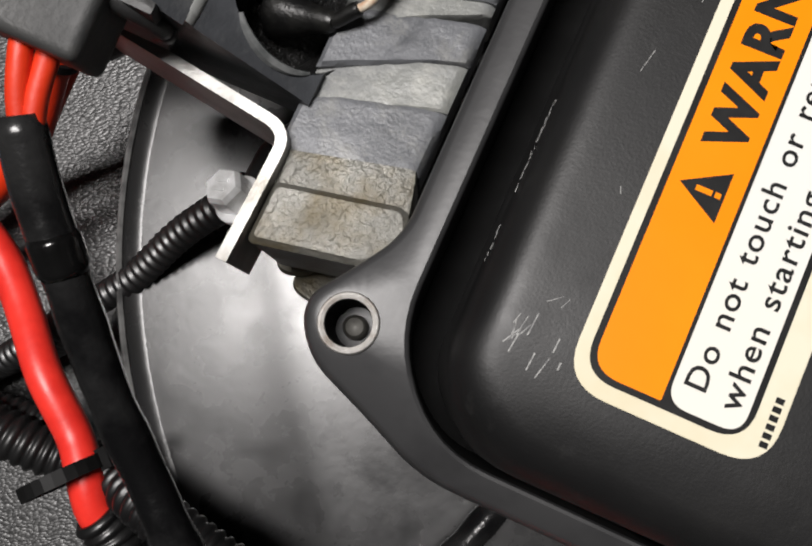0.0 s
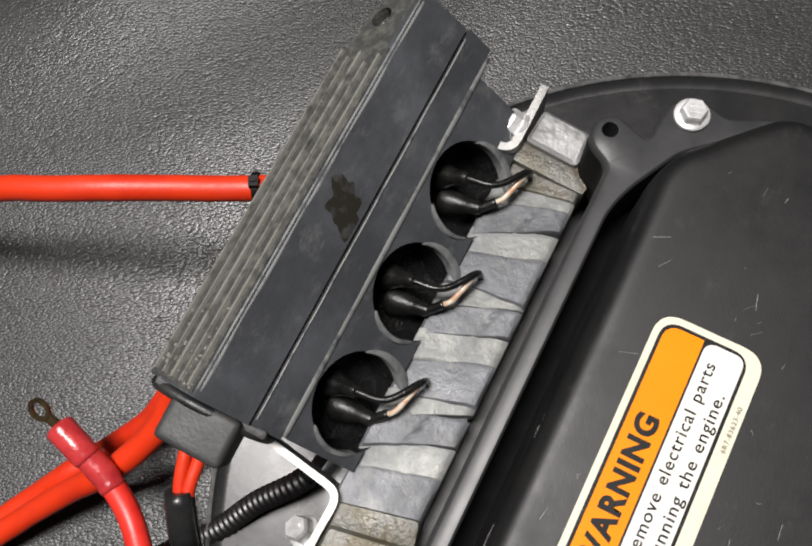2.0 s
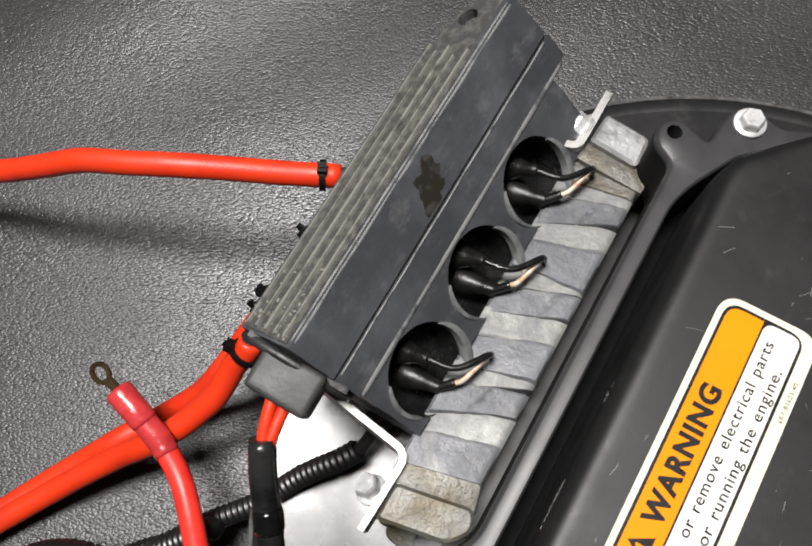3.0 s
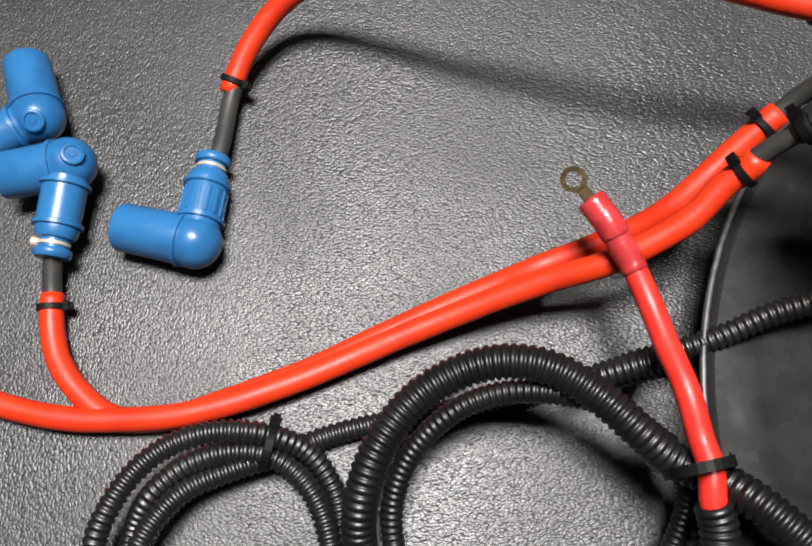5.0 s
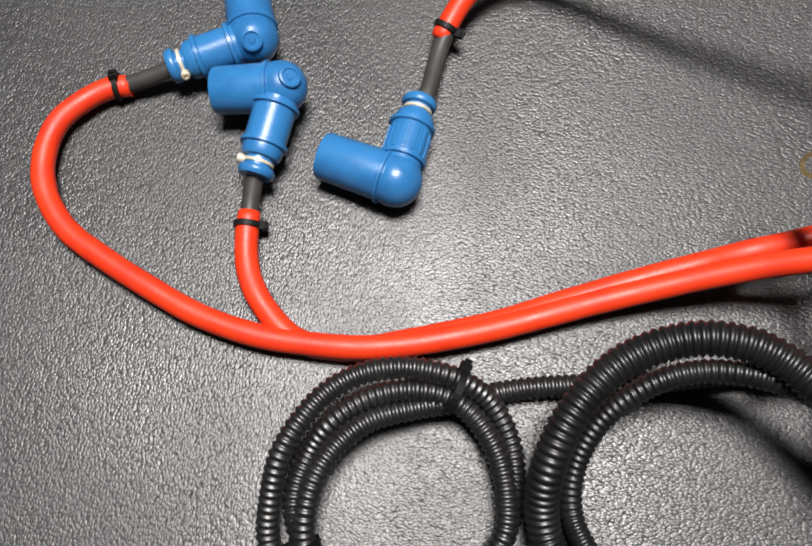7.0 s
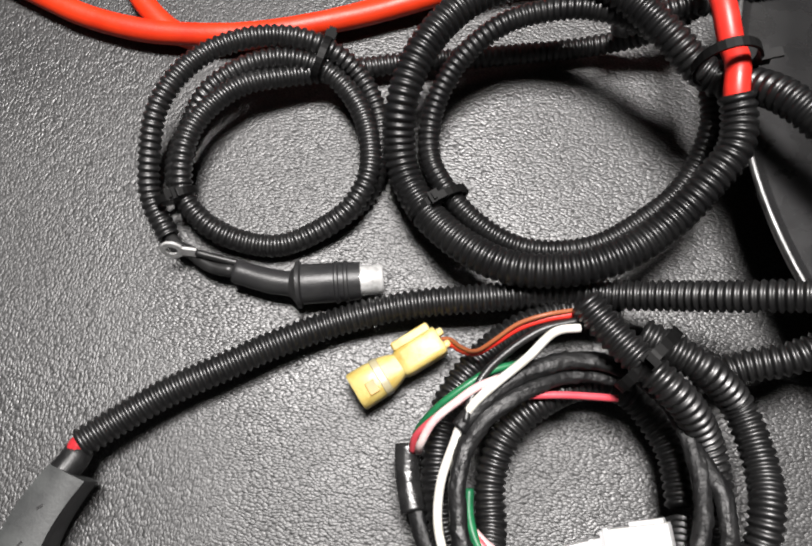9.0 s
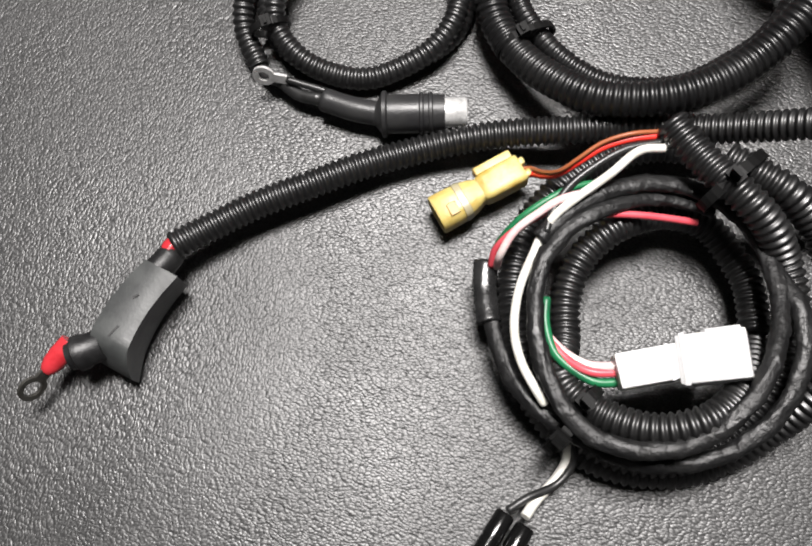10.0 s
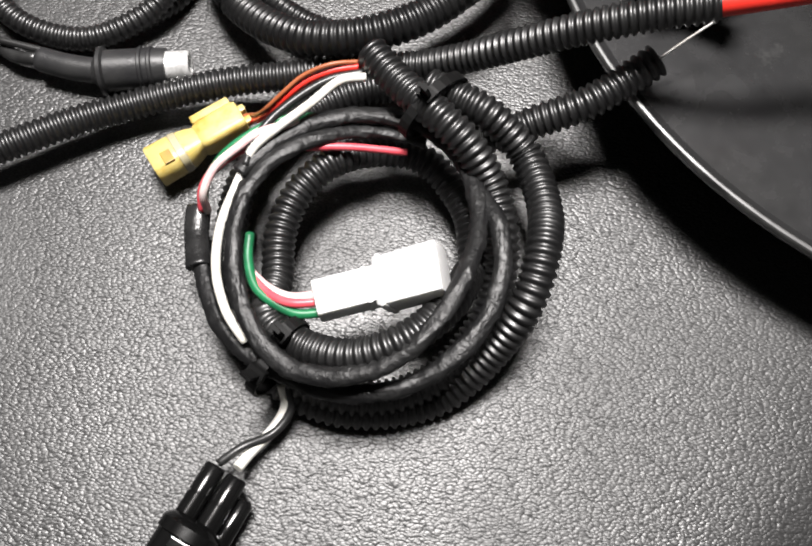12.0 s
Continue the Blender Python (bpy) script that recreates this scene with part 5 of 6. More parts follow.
# ---------------------------------------------------------------- cast body between module and box
def build_casting():
    cast = box_thing("coil_casting", "grey oil-stained cast aluminium coil body with stepped pads", "casting")
    rnd = random.Random(3)
    bm = bmesh.new()
    block(bm, (0.0225, 0.128, 0.060), Matrix.Translation((-0.0142, 0.0775, 0.0665)))
    part("core", bm, CAST, cast, bevel=0.0008)
    # overlapping pads on the casting: each a slanting shingle with its own height, tilt, cracks and tone
    rows = [(23.5, 34.8, 1.1, CAST, "blue-grey flat pad"), (34.8, 43.0, 0.4, CAST_PALE, "pale rubbed pad"), (43.0, 51.6, 0.85, CAST, "blue-grey cracked pad"), (51.6, 57.4, 0.6, CAST_PALE, "pale rubbed pad")]
    pads = [(lo + 32.8 * q, hi + 32.8 * q, up, m, lb) for q in range(3) for lo, hi, up, m, lb in rows] + [(121.9, 133.0, 0.9, CAST_DIRTY, "brown stained pad")]
    for k, (lo, hi, up, material, lb) in enumerate(pads):
        nx, ny = 30, 16
        tilt, yaw, crack = rnd.uniform(-0.10, 0.10), rnd.uniform(-5.0, 5.0), rnd.uniform(0.35, 0.75)
        bm = bmesh.new()
        grid = []
        for j in range(ny + 1):
            row = []
            for i in range(nx + 1):
                u, f = i / nx, -0.04 + 1.1 * j / ny
                x = -25.4 + 23.4 * u
                y = lo + (hi - lo) * f + (7.6 * u + 1.6 * u * (1 - u)) + yaw * (u - 0.5) * (1 - f) - 3.6 + 0.45 * noise.noise(Vector((x * 0.16, lo, f * 2.0)))
                edge = min(1.0, j / 0.9, (ny - j) / 0.9 + 0.3, i / 0.9, (nx - i) / 0.9)
                h = 102.6 + up * (1.0 - 0.55 * f) * min(edge, 1.0) ** 0.5 + tilt * (x + 13) + 0.16 * noise.noise(Vector((x * 0.2, y * 0.2, 5.0 + k))) + 0.35 * abs(u - 0.5 - 0.25 * tilt * 10)
                h += 0.09 * noise.noise(Vector((x * 0.9, y * 0.9, 9.0))) - 0.5 * math.exp(-((u - crack - 0.12 * f + 0.03 * noise.noise(Vector((y, k, 0)))) / 0.022) ** 2) * (k % 4 == 2)
                h -= 0.8 * max(0.0, (u - 0.9) / 0.1) ** 2
                row.append(bm.verts.new((x * 0.001, y * 0.001, h * 0.001)))
            grid.append(row)
        for r0, r1 in zip(grid[:-1], grid[1:]):
            for i in range(nx):
                bm.faces.new((r0[i], r0[i + 1], r1[i + 1], r1[i]))
        loop = grid[0] + [r[-1] for r in grid[1:]] + grid[-1][-2::-1] + [r[0] for r in grid[-2:0:-1]]
        low = [bm.verts.new((v.co.x, v.co.y, 0.092)) for v in loop]
        for q in range(len(loop)):
            bm.faces.new((loop[q], loop[(q + 1) % len(loop)], low[(q + 1) % len(loop)], low[q]))
        bm.faces.new(list(reversed(low)))
        part("pad", bm, material, cast, lb, smooth=True)
    # bolting lugs at both ends
    for name, pts, top in (("lug", [(-23, 5.5, 1.5), (-3, 9.5, 3), (1.5, 15.5, 3), (-1.0, 21, 2), (-23, 16.5, 1.5)], 106.5), ("lug", [(-22.5, 134.5, 1.5), (-6, 133, 2), (-6.5, 144.0, 2), (-21.5, 145.5, 1.5)], 108)):
        bm = loft([(rounded(pts, 4), 80), (rounded(pts, 4), top - 1), (rounded(inset(pts, 1.0), 4), top)])
        for v in bm.verts:
            if v.co.z > 0.1:
                v.co.z += 0.0010 * noise.noise(v.co * 180)
        part(name, bm, CAST_DIRTY if top < 107 else CAST_BRIGHT, cast, "stained cast lug", smooth=True)
    for a, b in ((16.5, 24.5), (128.0, 134.5)):
        bm = bmesh.new()
        m = Matrix.Translation((-0.0125, (a + b) * 0.0005, 0.0985)) @ pose(0, 0, 0, 0, 0, 14 if a < 50 else -4)
        block(bm, (0.0235, (b - a) * 0.00115, 0.0135), m)
        for v in bm.verts:
            v.co.z += 0.0012 * noise.noise(v.co * 150)
        part("saddle", bm, CAST_DIRTY, cast, "brown oil-stained saddle of the casting", bevel=0.002, smooth=True)
    # lower ribs and posts that stand in the tray
    for x, y in ((-12, 20), (-12, 132), (24, 6), (70, 10), (60, 140)):
        lathe("post", [(12, 9), (84, 8), (90, 6)], Vector((x * 0.001, y * 0.001, 0)), (0, 0, 1), CAST, cast)
    return cast


casting = build_casting()


def build_bracket():
    br = box_thing("mounting_bracket", "bent zinc-plated steel strip bracket bolted beside the module", "bracket")

    def strip(points, half, z0, z1, name):
        """A strip on edge that follows a bent line."""
        pts = [Vector((x, y)) for x, y in points]
        left, right = [], []
        for i, p in enumerate(pts):
            a = (pts[i] - pts[i - 1]).normalized() if i else (pts[1] - pts[0]).normalized()
            b = (pts[i + 1] - pts[i]).normalized() if i < len(pts) - 1 else a
            t = (a + b).normalized()
            n = Vector((-t.y, t.x)) * half / max(t.dot(b), 0.4)
            left.append(p + n)
            right.append(p - n)
        ring = left + right[::-1]
        bm = loft([([(q.x, q.y) for q in ring], z0), ([(q.x, q.y) for q in ring], z1)])
        return part(name, bm, STEEL, br, bevel=0.0005, smooth=True)

    def bend(points, r=4, seg=6):
        out = [Vector(points[0])]
        for i in range(1, len(points) - 1):
            p, a, b = Vector(points[i]), Vector(points[i - 1]), Vector(points[i + 1])
            q0, q1 = p + (a - p).normalized() * r, p + (b - p).normalized() * r
            out += [q0 * (1 - t) ** 2 + p * 2 * t * (1 - t) + q1 * t * t for t in (k / seg for k in range(seg + 1))]
        return out + [Vector(points[-1])]

    strip(bend([(-66, 30.5), (-45, 27.5), (-23.6, 24.4), (-24.6, 1.2)]), 0.95, 92, 108.5, "strap")
    strip(bend([(-60, 128.5), (-40, 128.5), (-24.4, 129.0), (-24.3, 151.5)]), 1.15, 94, 109.5, "strap")
    hexbolt("bolt", Vector((-0.0275, 0.0115, 0.1025)), (-0.45, 0.12, 0.95), 3.5, 6.0, 4.4, br, turn=0.4)
    hexbolt("bolt", Vector((-0.0260, 0.1378, 0.1050)), (-1, 0, 0.45), 4.6, 4.8, 5.6, br, turn=0.2)
    for x, y, turn, z in ((-22.5, 11.0, 24, 70), (-16.5, 8.0, -8, 66)):
        tab = [(-4.2, -6.5, 3.6), (4.2, -6.5, 3.6), (4.8, 6.5, 1.0), (-4.8, 6.5, 1.0)]
        ob = part("lug_tab", loft([(rounded(tab, 5), 0.0), (rounded(tab, 5), 2.2)]), CAST_DIRTY, br, "yellow-brown stained steel tab", bevel=0.0005, smooth=True)
        ob.data.transform(pose(x * 0.001, y * 0.001, z * 0.001, -14, 10, turn))
    strip(bend([(-72.5, 41.5), (-75.0, 33.5), (-69.0, 25.0)], r=7, seg=8), 0.9, 97, 108, "retaining_strap")
    # rubber bush under the near end of the module
    lathe("rubber_bush", [(-2, 4), (0, 7.4), (2, 8.4), (9, 8.4), (11, 7.2), (12, 5)], Vector((-0.074, 0.037, 0.092)), (0.6, -0.5, -0.5), BLACK_RUBBER, br)
    return br


bracket = build_bracket()


# ---------------------------------------------------------------- spark plug leads
def spark_cap(parent, end, elbow, neck, nub=(0.3, -0.2, 0.9), tail_len=1.0, fluted=False):
    """A right-angled blue plug cap: open barrel, round elbow with a moulded button, ringed neck, clip and lip."""
    end, elbow, neck = (Vector(p) * 0.001 for p in (end, elbow, neck))
    cap = lathe("plug_cap", [(-1.0, 9.1), (0, 9.2), ((end - elbow).length * 1000 - 1, 8.7), ((end - elbow).length * 1000, 8.2), ((end - elbow).length * 1000 - 0.2, 7.2), ((end - elbow).length * 1000 - 12, 6.8),
                            ((end - elbow).length * 1000 - 12, 0.3)], elbow, end - elbow, BLUE, parent, "blue right-angled rubber spark plug cap")
    bm = bmesh.new()
    bmesh.ops.create_uvsphere(bm, u_segments=28, v_segments=18, radius=0.0096, matrix=Matrix.Translation(elbow))
    part("elbow", bm, BLUE, cap, smooth=True)
    lathe("barrel_band", [(3.4, 8.9), (3.8, 9.9), (5.0, 9.9), (5.4, 8.9)], elbow, end - elbow, BLUE, cap)
    lathe("button", [(8.6, 4.0), (10.0, 4.0), (10.3, 3.6), (10.3, 2.9), (9.8, 2.6), (9.8, 1.4), (10.1, 1.2), (10.1, 0.1)], elbow, nub, BLUE, cap)
    ln = (neck - elbow).length * 1000
    lathe("neck", [(2, 7.6), (7.2, 7.6), (7.4, 8.8), (8.8, 8.9), (9.2, 7.7), (ln - 13, 7.6), (ln - 12.6, 8.6), (ln - 11.2, 8.6), (ln - 10.8, 7.4), (ln - 8.6, 7.3), (ln - 7.0, 6.5), (ln - 6.6, 5.0),
                   (ln - 3.4, 5.0), (ln - 3.2, 6.1), (ln - 2.4, 6.6), (ln - 1.0, 6.5), (ln, 5.8), (ln + 0.2, 3.4)], elbow, neck - elbow, BLUE, cap)
    t = (neck - elbow).normalized()
    lathe("clip", [(ln - 5.7, 5.0), (ln - 5.5, 5.5), (ln - 4.4, 5.5), (ln - 4.2, 5.0)], elbow, neck - elbow, CLIP, cap, "cream plated wire clip", n=24)
    side = t.cross(Vector((0, 0, 1))).normalized() * tail_len
    if tail_len:
        at = elbow + t * (ln - 5.0) * 0.001 + side * 0.0046 + Vector((0, 0, 0.001))
        lathe("clip_end", [(0, 1.1), (0.6, 1.6), (2.2, 1.75), (3.0, 1.45), (3.1, 0.7), (2.6, 0.5), (2.6, 0.1)], at, side + Vector((0, 0, 0.35)), CLIP, cap, n=16)
    if fluted:
        up = (Vector((0, 0, 1)) - t * t.z).normalized()
        across = t.cross(up)
        for k in range(9):
            ang = radians(-100 + 25 * k)
            out = up * math.cos(ang) + across * math.sin(ang)
            bm = bmesh.new()
            block(bm, (0.0009, 0.0012, (ln - 24) * 0.001), Matrix.Translation(elbow + t * (ln / 2 - 2.2) * 0.001 + out * 0.0076) @ axes_to(t, out))
            part("flute", bm, BLUE, cap, bevel=0.0003)
    return cap


def spark_lead(label, cap_pts, sleeve_pts, exit_pts, nub, clip_side, tie_heads, fluted=False):
    lead = thing("spark_plug_lead", label, "ignition lead", "spark plug leads", at=(cap_pts[1][0] * 0.001, cap_pts[1][1] * 0.001, 0.0))
    base = lead.location.copy()
    parts = []
    parts.append(spark_cap(None, cap_pts[0], cap_pts[1], cap_pts[2], nub=nub, tail_len=clip_side, fluted=fluted))
    near = [Vector(cap_pts[2]).lerp(Vector(cap_pts[1]), 0.15), Vector(cap_pts[3]), Vector(cap_pts[4]), Vector(sleeve_pts[1])]
    parts.append(cable("wire", near, 0.0033, HT_WIRE, None, "dark grey ignition wire"))
    parts.append(cable("sleeve", sleeve_pts, SLEEVE_R, RED, None, "bright orange-red silicone sleeve", wobble=0.03))
    on = Vector(exit_pts[-1]) + (Vector(exit_pts[-1]) - Vector(exit_pts[-2])).normalized() * 15
    parts.append(cable("wire", [sleeve_pts[-3], sleeve_pts[-1], *exit_pts[1:], on], 0.0030, HT_WIRE, None, "dark grey ignition wire"))
    path = spline(mm(sleeve_pts), 0.001)
    for idx, hd in ((5, tie_heads[0]), (-7, tie_heads[1])):
        i = idx if idx > 0 else len(path) + idx
        parts.append(cable_tie(None, path[i], Vector(path[i + 2]) - Vector(path[i - 2]), SLEEVE_R + 0.0001, SLEEVE_R + 0.0001, hd, tail=0.0008, width=0.0020))
    last = Vector(exit_pts[-1]) * 0.001
    way = last - Vector(exit_pts[-2]) * 0.001
    parts.append(lathe("end_boot", [(-4, 3.3), (-3.6, 3.6), (1.2, 3.7), (1.6, 4.1), (4, 4.2), (6, 4.0)], last, way, BLACK_RUBBER, None, "black rubber end boot"))
    parts.append(cable_tie(None, last - way.normalized() * 0.001, way, 0.0040, 0.0040, (-0.1, 0.5, 0.8), tail=0.002))
    for ob in parts:
        ob.parent = lead
        ob.matrix_parent_inverse = Matrix.Translation(-base)
    return lead


spark_lead("blue-capped ignition lead in orange-red sleeve, arched above the leather", LEAD_C_CAP, LEAD_C, LEAD_C_WIRE, (0.2, -0.3, -1.0), 0.0, ((1, -0.2, 0.2), (0, 0, 1)), fluted=True)
spark_lead("blue-capped ignition lead in orange-red sleeve, looped wide over the leather", LEAD_A_CAP, LEAD_A1 + LEAD_A2 + LEAD_A3, LEAD_A_WIRE, (0.25, -0.55, 0.8), -1.0, ((0, 0.3, 1), (-0.5, 0.5, 0.8)))
spark_lead("blue-capped ignition lead in orange-red sleeve, curving beside another", LEAD_B_CAP, LEAD_B1 + LEAD_B2 + LEAD_B3, LEAD_B_WIRE, (0.45, 0.0, 0.85), 1.0, ((1, 0, 0.1), (-0.5, 0.5, 0.8)))


# ---------------------------------------------------------------- battery lead in its wide conduit
def ring_terminal(parent, centre, way, normal, r_out, r_in, tongue, material, label, crimped=True):
    """A flat crimped ring terminal."""
    way = Vector(way).normalized()
    nrm = (Vector(normal) - way * way.dot(Vector(normal))).normalized()
    m = Matrix.Translation(centre) @ Matrix((way, nrm.cross(way), nrm)).transposed().to_4x4()
    n = 28
    bm = bmesh.new()
    rows = []
    for k in range(n):
        a = 2 * math.pi * k / n
        c, s = math.cos(a) * 0.001, math.sin(a) * 0.001
        rows.append([bm.verts.new(m @ Vector((r * c, r * s, z))) for r, z in ((r_in, 0.0005), (r_out, 0.0005), (r_out, -0.0005), (r_in, -0.0005))])
    for k in range(n):
        r0, r1 = rows[k], rows[(k + 1) % n]
        for q in range(4):
            bm.faces.new((r0[q], r0[(q + 1) % 4], r1[(q + 1) % 4], r1[q]))
    block(bm, (tongue * 0.001, r_out * 0.0009, 0.0010), m @ Matrix.Translation(((r_out + tongue / 2 - 0.6) * 0.001, 0, 0)))
    ob = part("ring_terminal", bm, material, parent, label)
    if crimped:
        lathe("crimp", [(0, 1.9), (0.5, 2.3), (4.5, 2.5), (5, 2.2)], Vector(centre) + way * (r_out + tongue - 1.4) * 0.001, way, material, ob)
    return ob


def build_battery_lead():
    lead = thing("battery_lead", "red battery cable with brass ring terminal and wide black conduit", "battery cable")
    way = Vector(BATT[1]) - Vector(BATT[0])
    ring_terminal(lead, Vector(BATT[0]) * 0.001, way, (-0.55, -0.1, 0.8), 4.0, 2.5, 4.6, BRASS, "tarnished brass ring terminal")
    cable("heat_shrink", [Vector(BATT[1]) - way.normalized() * 0.5, BATT[2], Vector(BATT[2]).lerp(Vector(BATT[3]), 0.35)], 0.0048, SHRINK_RED, lead, "dark red heat shrink over the crimp", wobble=0.12, step=0.001)
    cable("heat_shrink_tail", [Vector(BATT[2]).lerp(Vector(BATT[3]), 0.2), Vector(BATT[3]), Vector(BATT[3]).lerp(Vector(BATT[4]), 0.3)], 0.0042, SHRINK_RED, lead, wobble=0.06, step=0.001)
    cable("red_cable", BATT[2:] + BATT2 + BIG1[:3], 0.0038, RED_WIRE, lead, "glossy red battery cable", wobble=0.02)
    conduit("conduit", BIG1 + BIG2, 0.0055, 0.0025, lead, "wide black corrugated conduit, coiled", n=16)
    conduit("inner_conduit", MID1 + MID2, 0.0037, 0.0022, lead, "narrower black corrugated conduit in the coil")
    cable_tie(lead, Vector(BIG_TIE) * 0.001, (0.25, -1.0, 0), 0.0088, 0.0105, (1, 0.3, 0.25), tail=0.004, width=0.003)
    mid = (Vector(BIG1[9]) + Vector(MID1[9])) * 0.0005
    cable_tie(lead, mid, (0.6, -0.8, 0), 0.0098, 0.0060, (-0.1, -0.2, 1), tail=0.001, width=0.0026)
    return lead


build_battery_lead()


# ---------------------------------------------------------------- small coil with plug
def build_plug_lead():
    lead = thing("plug_lead", "thin black corrugated conduit in three turns with black plug", "wiring lead")
    conduit("conduit", SM0[::-1] + SM1 + SM2 + SM3 + SM4 + SM5, 0.0038, 0.0024, lead, "thin black corrugated conduit, coiled", n=14, crisp=True)
    e = Vector(SM0[-1])
    cable("wire", [SM0[-2], SM0[-1], e + Vector((7, 6, 4)), e + Vector((20, 10, 6))], 0.0019, WIRE_BLACK, lead)
    p = [Vector(q) * 0.001 for q in PLUG]
    cable("wire", [SM5[-1], (PLUG[0][0] - 4, PLUG[0][1] + 1, 5.5), PLUG[0], PLUG[1], PLUG_TAIL], 0.0022, WIRE_BLACK, lead)
    t = (p[4] - p[3]).length * 1000
    lathe("plug", [(-3, 3.4), (-2, 4.2), (-0.6, 6.2), (0, 7.6), (1.2, 7.7), (1.8, 6.5), (12, 6.4), (12.4, 6.9), (13.2, 6.9), (13.6, 6.4), (15, 6.4), (15.4, 6.8), (16.2, 6.8), (16.6, 6.3), (t, 6.0), (t, 4.6)],
          p[3], p[4] - p[3], PLUG_RUBBER, lead, "black rubber moulded plug")
    tail_end = Vector((PLUG_TAIL[0], PLUG_TAIL[1], 7.5))
    cable("plug_tail", [PLUG[3], Vector(PLUG[3]).lerp(tail_end, 0.45) + Vector((0, -0.7, 0)), tail_end], 0.0040, PLUG_RUBBER, lead, "bent black rubber tail of the plug", wobble=0.02, step=0.001, n=20)
    lathe("metal_tip", [(t - 3, 4.9), (t + 6.5, 4.9), (t + 7.2, 4.4), (t + 7.0, 3.4), (t, 3.2)], p[3], p[4] - p[3], SILVER, lead, "bright metal sleeve of the plug")
    r = [Vector(q) * 0.001 for q in RINGT]
    ring_terminal(lead, r[0], r[1] - r[0], (0.05, -0.95, 0.3), 3.8, 1.9, 4.5, SILVER, "bright tinned ring terminal", False)
    cable("ring_wire", [RINGT[1], Vector(RINGT[1]).lerp(Vector(RINGT[2]), 0.5), RINGT[2]], 0.0012, WIRE_BLACK, lead, step=0.001, n=8)
    way = Vector(SM3[3]) - Vector(SM3[1])
    cable_tie(lead, Vector((30.2, 112.8, 14.6)) * 0.001, way, 0.0072, 0.0062, (0.25, 1, 0.45), tail=0.0015)
    a, b = Vector(SM2[7]), Vector(SM4[-1])
    cable_tie(lead, (a * 0.8 + b * 0.2) * 0.001, Vector(SM2[8]) - Vector(SM2[6]), 0.0062, 0.0056, (-0.2, 0.2, 1), tail=0.001)
    return lead


build_plug_lead()


# ---------------------------------------------------------------- long hose with fuse holder
def build_fuse_lead():
    lead = thing("fuse_lead", "long black corrugated conduit with a grey rubber fuse holder", "wiring lead")
    conduit("conduit", HOSE1 + HOSE2 + HOSE3, 0.0047, 0.0022, lead, "black corrugated conduit", n=16, crisp=True)
    cable("red_wire", [HOSE1[1], HOSE1[0], FUSE[1], FUSE[2]], 0.0031, RED_GLOSS, lead, "glossy red wire")
    cable("sleeve", [Vector(FUSE[0]).lerp(Vector(FUSE[1]), 0.08), FUSE[1], FUSE[2], Vector(FUSE[2]).lerp(Vector(FUSE[3]), 0.2)], 0.0043, BLACK_RUBBER, lead, "black rubber sleeve")
    cable("red_wire", [HOSE2[-1], HOSE3[-1], Vector(HOSE3[-1]) + Vector((14, 1, 5)), Vector(HOSE3[-1]) + Vector((40, 8, 8))], 0.0034, RED_WIRE, lead, "red cable")
    # holder: a bowed grey rubber block, wider at its outer end
    a, b = Vector((-16.5, -34.5, 12.5)) * 0.001, Vector((-25.0, -64.5, 13.0)) * 0.001
    t = (b - a).normalized()
    side = t.cross(Vector((0, 0, 1))).normalized()
    bm = bmesh.new()
    rows = []
    n = 20
    for i in range(n + 1):
        f = i / n
        bow = side * (0.0022 * math.sin(math.pi * f))
        c = a.lerp(b, f * 1.06) - t * 0.001 + bow
        w = 0.0059 + 0.0008 * f ** 1.5
        curl = max(f - 0.76, 0) / 0.24
        top = 0.0188 + 0.0004 * f - 0.0105 * curl ** 2
        low = 0.0052 - 0.0040 * f
        rows.append([bm.verts.new((c.x + side.x * dx, c.y + side.y * dx, z)) for dx, z in ((-w * (0.8 + 0.15 * curl), low), (w * (-0.35 + 1.15 * curl), low), (w, top - 0.0006), (w * 0.45, top), (-w * 0.45, top + 0.0002), (-w, top - 0.0006))])
    for r0, r1 in zip(rows[:-1], rows[1:]):
        for k in range(6):
            bm.faces.new((r0[k], r0[(k + 1) % 6], r1[(k + 1) % 6], r1[k]))
    bm.faces.new(list(reversed(rows[0])))
    bm.faces.new(rows[-1])
    part("fuse_holder", bm, GREY_RUBBER, lead, "grey rubber fuse holder", bevel=0.0005, smooth=True)
    bm = bmesh.new()
    block(bm, (0.0006, 0.0042, 0.0006), Matrix.Translation(a.lerp(b, 0.70) + side * 0.0015 + Vector((0, 0, 0.0063))) @ pose(0, 0, 0, 0, 0, -30))
    part("moulded_mark", bm, BLACK_RUBBER, lead)
    bm = bmesh.new()
    block(bm, (0.0007, 0.0020, 0.0006), Matrix.Translation(a.lerp(b, 0.32) + side * 0.0015 + Vector((0, 0, 0.0064))) @ pose(0, 0, 0, 0, 0, -50))
    part("moulded_mark", bm, BLACK_RUBBER, lead)
    # ribbed collar and the lead out of its side
    c = Vector(FUSE[3]).lerp(Vector(FUSE[4]), 0.55) * 0.001
    way = (Vector(FRING[0]) - Vector(FUSE[3])).normalized() * 0.001
    way = (Vector(FUSE[5]) * 0.001 - c)
    way.z = 0
    lathe("collar", [(-7, 4.8), (-2, 5.0), (-1, 5.6), (1.2, 5.6), (1.8, 4.6), (3.5, 4.3), (4.0, 3.2)], c, way, BLACK_RUBBER, lead, "black rubber collar")
    d = Vector(FRED[0]) * 0.001
    out = (Vector(FRING[0]) * 0.001 - d)
